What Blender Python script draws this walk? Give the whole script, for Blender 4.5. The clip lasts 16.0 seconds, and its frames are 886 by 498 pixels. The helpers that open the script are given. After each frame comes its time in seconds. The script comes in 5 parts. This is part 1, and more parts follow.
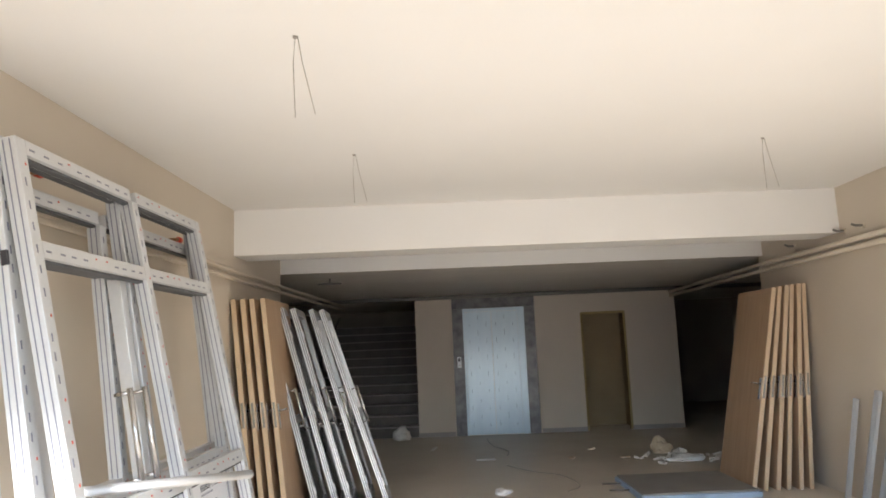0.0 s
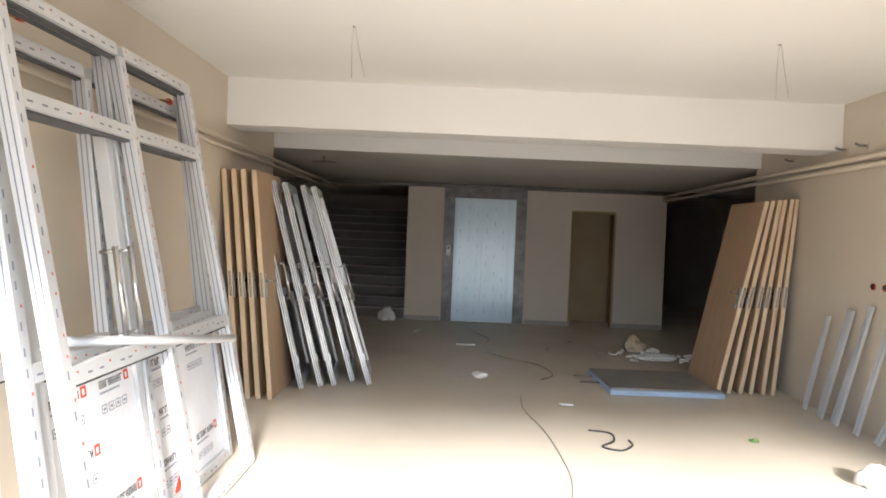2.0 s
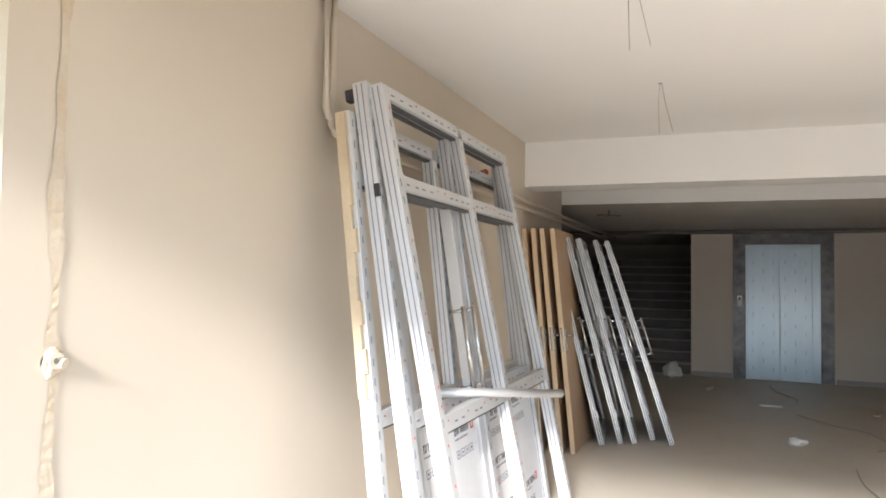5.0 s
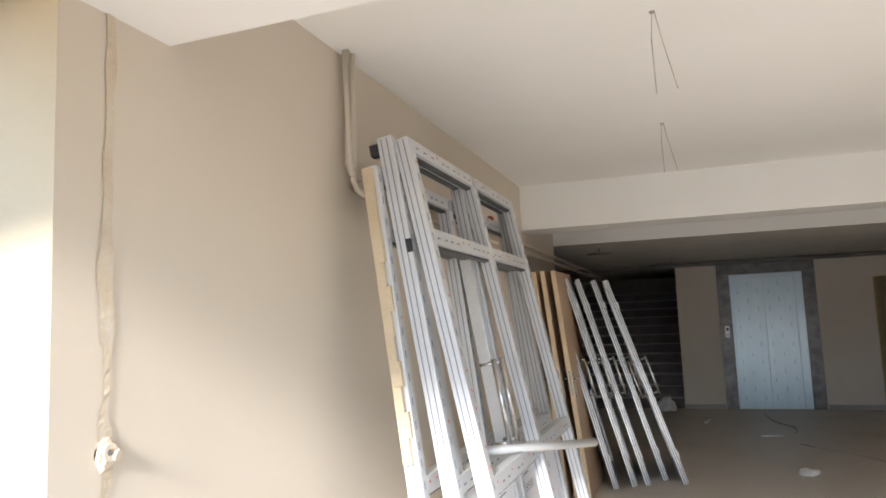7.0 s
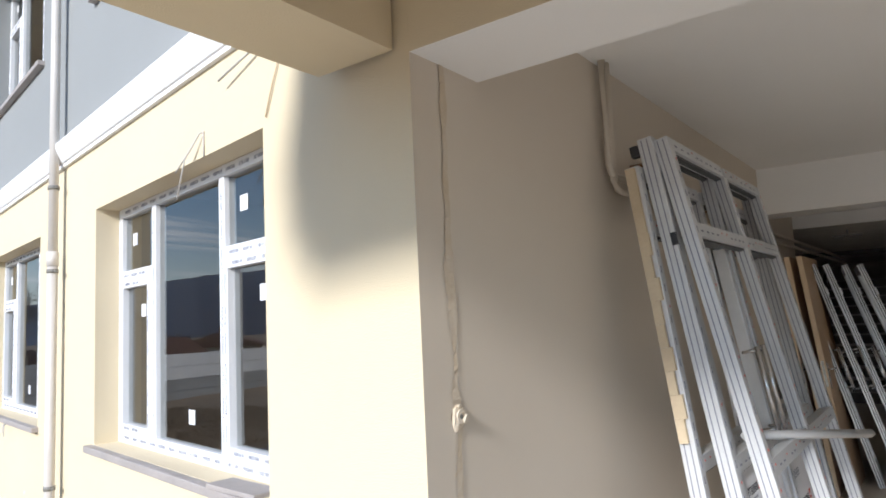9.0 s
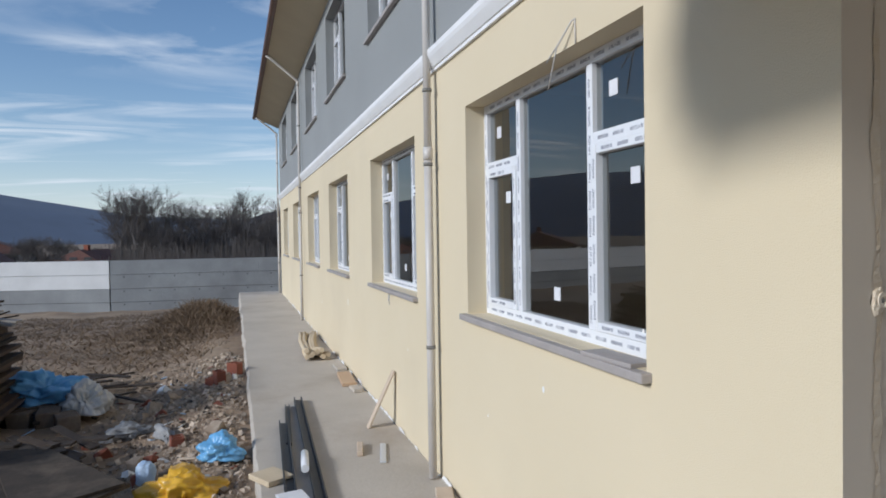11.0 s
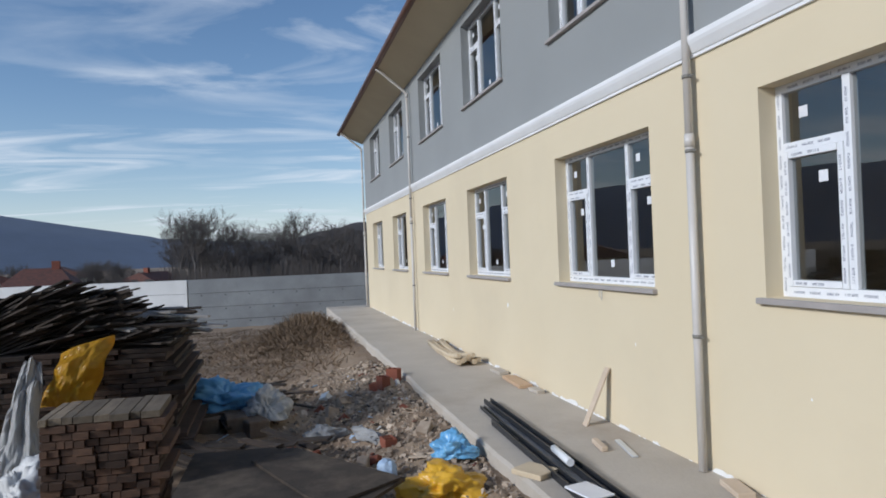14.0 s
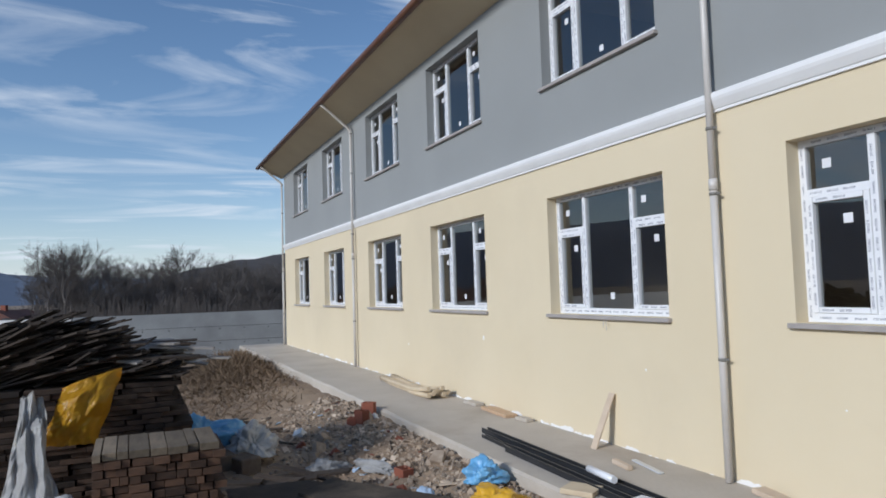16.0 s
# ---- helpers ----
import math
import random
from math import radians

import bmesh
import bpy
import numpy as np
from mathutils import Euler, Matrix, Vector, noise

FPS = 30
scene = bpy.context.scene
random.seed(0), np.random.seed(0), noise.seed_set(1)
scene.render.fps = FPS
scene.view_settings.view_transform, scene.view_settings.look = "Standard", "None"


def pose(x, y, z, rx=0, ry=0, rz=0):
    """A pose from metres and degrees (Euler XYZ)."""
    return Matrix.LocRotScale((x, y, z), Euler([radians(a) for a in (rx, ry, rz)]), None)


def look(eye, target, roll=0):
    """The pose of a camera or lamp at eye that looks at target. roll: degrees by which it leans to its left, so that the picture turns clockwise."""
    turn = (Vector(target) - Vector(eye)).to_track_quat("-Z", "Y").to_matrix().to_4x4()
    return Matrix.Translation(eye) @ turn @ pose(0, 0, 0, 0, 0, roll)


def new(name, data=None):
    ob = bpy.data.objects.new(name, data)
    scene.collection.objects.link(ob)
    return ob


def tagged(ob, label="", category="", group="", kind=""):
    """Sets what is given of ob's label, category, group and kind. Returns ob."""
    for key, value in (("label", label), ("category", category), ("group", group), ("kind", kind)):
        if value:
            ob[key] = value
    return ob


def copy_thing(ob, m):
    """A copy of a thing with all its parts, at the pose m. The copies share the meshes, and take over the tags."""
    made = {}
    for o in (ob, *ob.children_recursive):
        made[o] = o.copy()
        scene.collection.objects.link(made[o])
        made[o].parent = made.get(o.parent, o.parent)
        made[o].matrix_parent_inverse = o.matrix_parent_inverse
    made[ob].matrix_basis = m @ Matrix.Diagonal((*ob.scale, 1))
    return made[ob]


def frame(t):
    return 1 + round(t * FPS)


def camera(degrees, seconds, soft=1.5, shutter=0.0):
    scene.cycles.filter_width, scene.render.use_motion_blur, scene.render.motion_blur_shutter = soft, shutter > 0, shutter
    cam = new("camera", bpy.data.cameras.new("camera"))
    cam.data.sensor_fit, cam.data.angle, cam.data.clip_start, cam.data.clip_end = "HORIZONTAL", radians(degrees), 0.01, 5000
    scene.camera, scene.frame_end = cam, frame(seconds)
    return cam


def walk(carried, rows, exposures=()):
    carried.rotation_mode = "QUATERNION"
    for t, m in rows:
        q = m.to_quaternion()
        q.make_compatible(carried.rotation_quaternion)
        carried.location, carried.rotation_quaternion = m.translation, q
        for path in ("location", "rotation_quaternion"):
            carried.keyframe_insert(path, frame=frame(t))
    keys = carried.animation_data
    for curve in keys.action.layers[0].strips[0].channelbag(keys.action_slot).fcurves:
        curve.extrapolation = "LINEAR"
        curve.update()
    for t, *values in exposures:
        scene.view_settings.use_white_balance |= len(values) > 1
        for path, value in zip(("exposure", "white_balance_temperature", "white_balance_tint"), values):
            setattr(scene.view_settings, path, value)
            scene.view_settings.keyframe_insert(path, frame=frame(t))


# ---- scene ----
cam = camera(66.6, 16.0, soft=1.8)
PATH = [
    (0, (2.058, -1.049, 1.548), (2.022, 0.93, 1.837), -2.4),
    (0.5, (2.057, -1.027, 1.535), (2.113, 0.951, 1.824), -1.5),
    (1, (2.103, -1.02, 1.544), (2.222, 0.956, 1.825), -0.1),
    (1.5, (2.121, -1.027, 1.549), (2.15, 0.97, 1.635), 1.9),
    (2, (2.087, -1.022, 1.534), (2.064, 0.977, 1.494), 2.3),
    (2.5, (2.041, -1.054, 1.522), (1.902, 0.941, 1.504), 2.0),
    (3, (2.045, -1.057, 1.522), (1.891, 0.937, 1.494), 1.4),
    (3.5, (1.97, -1.083, 1.52), (1.567, 0.876, 1.519), 1.0),
    (4, (1.901, -1.154, 1.534), (1.266, 0.741, 1.595), 2.0),
    (4.5, (1.782, -1.154, 1.546), (0.955, 0.666, 1.607), 1.8),
    (4.7, (1.775, -1.191, 1.553), (0.985, 0.645, 1.622), 1.9),
    (6.8, (1.487, -1.199, 1.621), (0.754, 0.652, 1.81), -2.9),
    (7, (1.464, -1.228, 1.616), (0.793, 0.643, 1.833), -2.3),
    (7.5, (1.436, -1.336, 1.602), (0.874, 0.574, 1.791), -2.5),
    (8, (1.392, -1.436, 1.591), (0.992, 0.51, 1.815), -4.0),
    (8.4, (1.4, -1.556, 1.588), (0.721, 0.311, 1.818), -3.2),
    (8.5, (1.361, -1.555, 1.601), (0.622, 0.287, 1.848), -2.6),
    (8.8, (1.386, -1.631, 1.615), (0.382, 0.084, 1.845), -2.3),
    (9, (1.334, -1.661, 1.625), (0.148, -0.064, 1.839), -2.7),
    (9.5, (1.297, -1.747, 1.61), (-0.152, -0.375, 1.746), -1.7),
    (9.6, (1.301, -1.738, 1.601), (-0.211, -0.435, 1.719), -1.1),
    (10, (1.296, -1.796, 1.571), (-0.394, -0.726, 1.557), -0.9),
    (10.2, (1.302, -1.815, 1.562), (-0.453, -0.858, 1.479), -1.0),
    (12.3, (0.927, -2.56, 1.466), (-0.868, -1.678, 1.482), -0.2),
    (12.5, (0.888, -2.724, 1.453), (-0.913, -1.855, 1.45), -0.8),
    (13, (0.673, -3.004, 1.412), (-1.146, -2.174, 1.425), -2.0),
    (13.5, (0.521, -3.343, 1.339), (-1.284, -2.484, 1.402), -0.5),
    (14, (0.34, -3.668, 1.359), (-1.483, -2.845, 1.37), -2.3),
    (14.5, (0.137, -4.035, 1.317), (-1.66, -3.158, 1.337), -4.2),
    (15, (0.022, -4.386, 1.293), (-1.726, -3.418, 1.378), -1.6),
    (15.5, (-0.043, -4.82, 1.306), (-1.67, -3.658, 1.383), -4.3),
    (16, (-0.199, -5.165, 1.315), (-1.842, -4.03, 1.432), -1.8),
]
walk(cam, [(t, look(eye, target, roll)) for t, eye, target, roll in PATH], [(0, 2.3, 6400, 11), (1.2, 2.3, 6400, 11), (2.0, 2.42, 6450, 11), (4.7, 2.12, 6350, 11), (6.8, 1.88, 6300, 11), (8.0, 1.75, 6300, 11), (8.5, 1.55, 6300, 11), (8.8, 1.02, 6250, 11), (9.0, 0.70, 6150, 11), (9.5, 0.35, 6050, 10), (10.2, -0.05, 6000, 10), (12.5, -0.24, 5980, 10), (16.0, -0.22, 5980, 10)])
WING = pose(0, 0, 0, 0, 0, -10.0)  # the wing of the school runs off at an angle from the lobby

# ---- light ----
TO_SUN = Vector((0.11, -0.90, 0.405)).normalized()
world = bpy.data.worlds.new("world")
scene.world = world
world.use_nodes = True
wn, wl = world.node_tree.nodes, world.node_tree.links
wn.clear()
w_out, w_bg = wn.new("ShaderNodeOutputWorld"), wn.new("ShaderNodeBackground")
sky = wn.new("ShaderNodeTexSky")
sky.sky_type, sky.sun_disc = "NISHITA", False
sky.sun_elevation, sky.sun_rotation = radians(24), radians(170)
sky.air_density, sky.dust_density, sky.ozone_density = 1.0, 0.25, 3.0
w_bg.inputs["Strength"].default_value = 0.13
w_tc, w_sep = wn.new("ShaderNodeTexCoord"), wn.new("ShaderNodeSeparateXYZ")
wl.new(w_tc.outputs["Generated"], w_sep.inputs[0])


def w_math(op, a, b=None):
    n = wn.new("ShaderNodeMath")
    n.operation = op
    for k, v in enumerate((a, b)):
        if v is None:
            continue
        if isinstance(v, (int, float)):
            n.inputs[k].default_value = v
        else:
            wl.new(v, n.inputs[k])
    return n.outputs[0]


w_h = w_math("ADD", w_math("MAXIMUM", w_sep.outputs[2], 0.0), 0.12)
w_comb = wn.new("ShaderNodeCombineXYZ")
wl.new(w_math("DIVIDE", w_sep.outputs[0], w_h), w_comb.inputs[0])
wl.new(w_math("DIVIDE", w_sep.outputs[1], w_h), w_comb.inputs[1])
w_map = wn.new("ShaderNodeMapping")
w_turn = wn.new("ShaderNodeMapping")
w_turn.inputs["Rotation"].default_value = (0, 0, radians(-78))
w_map.inputs["Scale"].default_value = (0.5, 1.7, 1)
w_map.inputs["Location"].default_value = (0.7, 0.35, 0)
wl.new(w_comb.outputs[0], w_turn.inputs[0])
wl.new(w_turn.outputs[0], w_map.inputs[0])
w_noise = wn.new("ShaderNodeTexNoise")
w_noise.inputs["Scale"].default_value, w_noise.inputs["Detail"].default_value = 1.1, 7
w_noise.inputs["Roughness"].default_value, w_noise.inputs["Distortion"].default_value = 0.56, 1.7
wl.new(w_map.outputs[0], w_noise.inputs["Vector"])
w_ramp = wn.new("ShaderNodeValToRGB")
w_ramp.color_ramp.elements[0].position, w_ramp.color_ramp.elements[1].position = 0.50, 0.72
wl.new(w_noise.outputs[0], w_ramp.inputs[0])
w_patch, w_mask = wn.new("ShaderNodeTexNoise"), wn.new("ShaderNodeValToRGB")
w_patch.inputs["Scale"].default_value, w_patch.inputs["Detail"].default_value = 0.75, 2
wl.new(w_turn.outputs[0], w_patch.inputs["Vector"])
w_mask.color_ramp.elements[0].position, w_mask.color_ramp.elements[1].position = 0.36, 0.60
wl.new(w_patch.outputs[0], w_mask.inputs[0])
w_haze = w_math("MULTIPLY", w_math("POWER", w_math("SUBTRACT", 1.0, w_math("MAXIMUM", w_sep.outputs[2], 0.0)), 14.0), 0.85)
w_cloud = w_math("MINIMUM", w_math("ADD", w_math("MULTIPLY", w_math("MULTIPLY", w_ramp.outputs[0], w_mask.outputs[0]), 1.0), w_haze), 0.92)
w_mix = wn.new("ShaderNodeMix")
w_mix.data_type = "RGBA"
wl.new(w_cloud, w_mix.inputs[0])
wl.new(sky.outputs[0], w_mix.inputs[6])
w_mix.inputs[7].default_value = (6.9, 7.2, 7.5, 1)
wl.new(w_mix.outputs[2], w_bg.inputs[0])
wl.new(w_bg.outputs[0], w_out.inputs[0])

sun = new("sun", bpy.data.lights.new("sun", "SUN"))
sun.data.energy, sun.data.angle, sun.data.color = 3.2, radians(8.5), (1.0, 0.965, 0.91)
sun.matrix_world = look(TO_SUN * 60, (0, 0, 0))


# ---- materials ----
def mat(name, colour, second=None, rough=0.7, metal=0.0, scale=3.0, fine=60.0, bump=0.15, spread=0.12, stretch=(1, 1, 1), per_object=0.0, per_island=0.0, dirt=None):
    """Two scales of noise between colour and second, with a fine grain in the relief."""
    m = bpy.data.materials.new(name)
    m.use_nodes = True
    n, l = m.node_tree.nodes, m.node_tree.links
    b = n["Principled BSDF"]
    second = second or tuple(c * (1 - spread) for c in colour)
    tc, mp = n.new("ShaderNodeTexCoord"), n.new("ShaderNodeMapping")
    mp.inputs["Scale"].default_value = stretch
    l.new(tc.outputs["Object"], mp.inputs[0])
    big, small = n.new("ShaderNodeTexNoise"), n.new("ShaderNodeTexNoise")
    for t, s, d in ((big, scale, 5), (small, fine, 3)):
        t.inputs["Scale"].default_value, t.inputs["Detail"].default_value = s, d
        l.new(mp.outputs[0], t.inputs["Vector"])
    ramp = n.new("ShaderNodeValToRGB")
    ramp.color_ramp.elements[0].position, ramp.color_ramp.elements[1].position = 0.3, 0.7
    ramp.color_ramp.elements[0].color, ramp.color_ramp.elements[1].color = (*colour, 1), (*second, 1)
    add = n.new("ShaderNodeMath")
    add.operation = "MULTIPLY_ADD"
    add.inputs[1].default_value = 0.35
    l.new(small.outputs[0], add.inputs[0])
    sub = n.new("ShaderNodeMath")
    sub.operation = "SUBTRACT"
    sub.inputs[1].default_value = 0.17
    l.new(big.outputs[0], sub.inputs[0])
    l.new(sub.outputs[0], add.inputs[2])
    l.new(add.outputs[0], ramp.inputs[0])
    out = ramp.outputs[0]
    if dirt:
        dn, dr, mx = n.new("ShaderNodeTexNoise"), n.new("ShaderNodeValToRGB"), n.new("ShaderNodeMix")
        dn.inputs["Scale"].default_value, dn.inputs["Detail"].default_value = scale * 0.4, 8
        dn.inputs["Roughness"].default_value = 0.65
        l.new(mp.outputs[0], dn.inputs["Vector"])
        dr.color_ramp.elements[0].position, dr.color_ramp.elements[1].position = 0.5, 0.72
        l.new(dn.outputs[0], dr.inputs[0])
        mx.data_type = "RGBA"
        l.new(dr.outputs[0], mx.inputs[0])
        l.new(out, mx.inputs[6])
        mx.inputs[7].default_value = (*dirt, 1)
        out = mx.outputs[2]
    if per_object or per_island:
        hs = n.new("ShaderNodeHueSaturation")
        info = n.new("ShaderNodeObjectInfo" if per_object else "ShaderNodeNewGeometry")
        rng = n.new("ShaderNodeMapRange")
        k = per_object or per_island
        rng.inputs["To Min"].default_value, rng.inputs["To Max"].default_value = 1 - k, 1 + k
        l.new(info.outputs["Random" if per_object else "Random Per Island"], rng.inputs["Value"])
        l.new(rng.outputs[0], hs.inputs["Value"])
        l.new(out, hs.inputs["Color"])
        out = hs.outputs[0]
    l.new(out, b.inputs["Base Color"])
    b.inputs["Roughness"].default_value, b.inputs["Metallic"].default_value = rough, metal
    if bump:
        bp = n.new("ShaderNodeBump")
        bp.inputs["Strength"].default_value, bp.inputs["Distance"].default_value = bump, 0.01
        l.new(small.outputs[0], bp.inputs["Height"])
        l.new(bp.outputs[0], b.inputs["Normal"])
    return m


def glass_mat(name, tint=(0.75, 0.82, 0.85)):
    m = bpy.data.materials.new(name)
    m.use_nodes = True
    n, l = m.node_tree.nodes, m.node_tree.links
    n.clear()
    o, mx, tr, gl, fr = (n.new("ShaderNode" + k) for k in ("OutputMaterial", "MixShader", "BsdfTransparent", "BsdfGlossy", "Fresnel"))
    tr.inputs[0].default_value = (*tint, 1)
    gl.inputs["Roughness"].default_value = 0.0
    fr.inputs[0].default_value = 2.4
    l.new(fr.outputs[0], mx.inputs[0])
    l.new(tr.outputs[0], mx.inputs[1])
    l.new(gl.outputs[0], mx.inputs[2])
    l.new(mx.outputs[0], o.inputs[0])
    return m


M_YELLOW = mat("yellow_render", (0.70, 0.60, 0.425), (0.675, 0.575, 0.40), 0.9, scale=0.6, fine=180, bump=0.3, dirt=(0.64, 0.545, 0.385))
M_GREY = mat("grey_render", (0.295, 0.305, 0.303), (0.272, 0.282, 0.28), 0.9, scale=0.7, fine=180, bump=0.3)
M_BEIGE = mat("beige_paint", (0.66, 0.585, 0.485), (0.63, 0.555, 0.46), 0.6, scale=0.8, fine=220, bump=0.06)
M_WHITE = mat("white_plaster", (0.84, 0.825, 0.80), (0.81, 0.795, 0.765), 0.75, scale=0.7, fine=120, bump=0.06)
M_TRIM = mat("white_moulding", (0.82, 0.82, 0.82), (0.76, 0.76, 0.76), 0.7, scale=2, fine=90, bump=0.1)
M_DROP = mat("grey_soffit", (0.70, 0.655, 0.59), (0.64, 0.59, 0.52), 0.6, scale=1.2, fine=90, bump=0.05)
M_FLOOR = mat("dusty_floor", (0.69, 0.62, 0.53), (0.62, 0.555, 0.465), 0.40, scale=0.9, fine=45, bump=0.12, dirt=(0.53, 0.465, 0.385))
# plaster darkened so that its colour carries the dimness of the back hall
M_DARK = mat("dimmed_plaster", (0.40, 0.355, 0.30), (0.33, 0.29, 0.245), 0.9, scale=1.5)
M_MARBLE = mat("grey_marble", (0.055, 0.052, 0.054), (0.17, 0.16, 0.158), 0.35, scale=5, fine=14, bump=0.0)
M_LIFT = mat("film_covered_steel", (0.50, 0.60, 0.66), (0.44, 0.54, 0.61), 0.35, metal=0.25, scale=2, fine=40, bump=0.05, stretch=(4, 4, 0.6))
M_INK = mat("blue_ink", (0.14, 0.20, 0.28), rough=0.7, bump=0)
M_BROWN = mat("brown_plaster", (0.42, 0.33, 0.20), (0.36, 0.27, 0.16), 0.85, scale=1.5)
M_STEP = mat("stair_stone", (0.16, 0.14, 0.13), (0.11, 0.10, 0.09), 0.6, scale=4)
M_WOOD = mat("oak_veneer", (0.53, 0.365, 0.23), (0.45, 0.30, 0.185), 0.5, scale=2.2, fine=30, bump=0.06, stretch=(14, 14, 0.9), per_object=0.07)
M_EDGE = mat("light_wood_edge", (0.70, 0.54, 0.37), (0.62, 0.47, 0.31), 0.55, scale=3, fine=30, bump=0.05, stretch=(10, 10, 1))
M_ALU = mat("white_aluminium", (0.66, 0.67, 0.68), (0.58, 0.59, 0.60), 0.34, metal=0.25, scale=3, fine=60, bump=0.02)
M_ALUD = mat("grey_gasket", (0.10, 0.105, 0.11), (0.06, 0.06, 0.065), 0.6, scale=5)
M_FILM = mat("printed_film", (0.78, 0.78, 0.80), (0.70, 0.70, 0.73), 0.35, scale=4, fine=30, bump=0.12)
M_RED = mat("red_print", (0.62, 0.07, 0.03), rough=0.5, bump=0)
M_BLACK = mat("black_print", (0.03, 0.03, 0.035), rough=0.5, bump=0)
M_GREYINK = mat("grey_print", (0.22, 0.23, 0.29), rough=0.5, bump=0)
M_CHROME = mat("brushed_steel", (0.62, 0.62, 0.62), (0.55, 0.55, 0.55), 0.25, metal=1.0, scale=8, bump=0)
M_PVC = mat("white_pvc", (0.80, 0.81, 0.83), (0.74, 0.75, 0.77), 0.35, scale=4, fine=50, bump=0.03)
M_PIPE = mat("beige_pipe", (0.70, 0.62, 0.51), (0.66, 0.58, 0.47), 0.5, scale=4, bump=0.03)
M_DOWN = mat("grey_downpipe", (0.61, 0.575, 0.54), (0.54, 0.51, 0.475), 0.4, scale=3, fine=40, bump=0.04)
M_SILL = mat("grey_stone_sill", (0.40, 0.36, 0.34), (0.33, 0.30, 0.28), 0.6, scale=4, fine=60)
M_SOFFIT = mat("eaves_board", (0.56, 0.48, 0.33), (0.52, 0.44, 0.30), 0.8, scale=1.5)
M_GUTTER = mat("brown_gutter", (0.16, 0.075, 0.045), (0.12, 0.055, 0.035), 0.45, scale=4)
M_TILE = mat("roof_tile", (0.15, 0.058, 0.038), (0.09, 0.042, 0.032), 0.8, scale=4)
M_CONC = mat("concrete", (0.53, 0.475, 0.405), (0.45, 0.40, 0.335), 0.85, scale=1.1, fine=35, bump=0.35, dirt=(0.36, 0.295, 0.23))
M_CWALL = mat("cast_concrete", (0.34, 0.345, 0.34), (0.26, 0.265, 0.265), 0.9, scale=0.7, fine=18, bump=0.3, dirt=(0.22, 0.22, 0.22))
M_CWHITE = mat("whitewashed_concrete", (0.76, 0.75, 0.73), (0.66, 0.65, 0.63), 0.9, scale=0.8, fine=20, bump=0.25)
M_SOIL = mat("rubble_soil", (0.22, 0.148, 0.096), (0.37, 0.28, 0.19), 0.95, scale=0.8, fine=14, bump=0.9, dirt=(0.13, 0.10, 0.07))
M_STONE = mat("rubble", (0.42, 0.345, 0.27), (0.27, 0.205, 0.15), 0.9, scale=6, fine=40, bump=0.4, per_island=0.45)
M_BLOCK = mat("dirty_block", (0.20, 0.155, 0.115), (0.12, 0.09, 0.07), 0.95, scale=5, fine=40, bump=0.5)
M_BRICK = mat("red_brick", (0.27, 0.085, 0.05), (0.20, 0.07, 0.045), 0.9, scale=8, fine=60, bump=0.4, per_object=0.2)
M_GRASS = mat("dry_grass", (0.22, 0.155, 0.10), (0.14, 0.095, 0.06), 0.95, scale=3, bump=0, per_island=0.4)
# weathered boards, darkened to stand in for shade on the stack's face
M_TIMBER = mat("shaded_weathered_timber", (0.058, 0.034, 0.022), (0.031, 0.019, 0.013), 0.85, scale=3, fine=24, bump=0.5, per_object=0.6)
M_TIMBERJ = mat("weathered_timber_pile", (0.056, 0.040, 0.029), (0.030, 0.021, 0.016), 0.85, scale=3, fine=24, bump=0.5, per_island=0.45)
# sawn boards with the shade of their end faces put into the colour
M_TIMBERL = mat("shaded_sawn_timber", (0.115, 0.058, 0.032), (0.045, 0.027, 0.018), 0.85, scale=7, fine=24, bump=0.4, stretch=(6, 1, 6), per_object=0.55)
M_YBAG = mat("yellow_plastic", (0.70, 0.40, 0.03), (0.60, 0.32, 0.02), 0.36, scale=6, fine=25, bump=0.25)
M_BBAG = mat("blue_plastic", (0.13, 0.36, 0.62), (0.20, 0.45, 0.70), 0.35, scale=6, fine=25, bump=0.25)
M_WBAG = mat("white_sack", (0.64, 0.63, 0.61), (0.52, 0.51, 0.49), 0.5, scale=5, fine=60, bump=0.3)
M_RAG = mat("dusty_rag", (0.36, 0.365, 0.37), (0.25, 0.25, 0.25), 0.85, scale=6, fine=50, bump=0.3)
M_SHEET = mat("dark_panel", (0.060, 0.044, 0.032), (0.034, 0.026, 0.020), 0.95, scale=4, fine=30, bump=0.3, dirt=(0.13, 0.10, 0.072))
M_FOAM = mat("cream_foam", (0.64, 0.53, 0.37), (0.55, 0.44, 0.30), 0.9, scale=4)
M_BLUEFOAM = mat("blue_foam", (0.42, 0.55, 0.72), rough=0.6, scale=5)
M_OLDPALE = mat("silvered_board", (0.36, 0.33, 0.30), (0.22, 0.195, 0.17), 0.85, scale=4, fine=30, bump=0.3)
M_PANEL = mat("dusty_grey_panel", (0.27, 0.265, 0.25), (0.22, 0.215, 0.20), 0.5, scale=3)
M_PROFILE = mat("charcoal_metal", (0.035, 0.037, 0.042), (0.025, 0.026, 0.03), 0.4, metal=0.3, scale=5)
M_BARK = mat("bare_bark", (0.14, 0.12, 0.108), (0.10, 0.087, 0.08), 0.9, scale=4)
M_WOODS = mat("winter_scrub", (0.13, 0.108, 0.094), (0.085, 0.072, 0.064), 0.95, scale=0.5, fine=4, bump=0.5)
# aerial haze of the distant hills is put into these blue, pale base colours
M_HILL_HAZE = mat("far_hill", (0.14, 0.17, 0.225), (0.115, 0.14, 0.185), 0.95, scale=0.01, fine=0.05, bump=0)
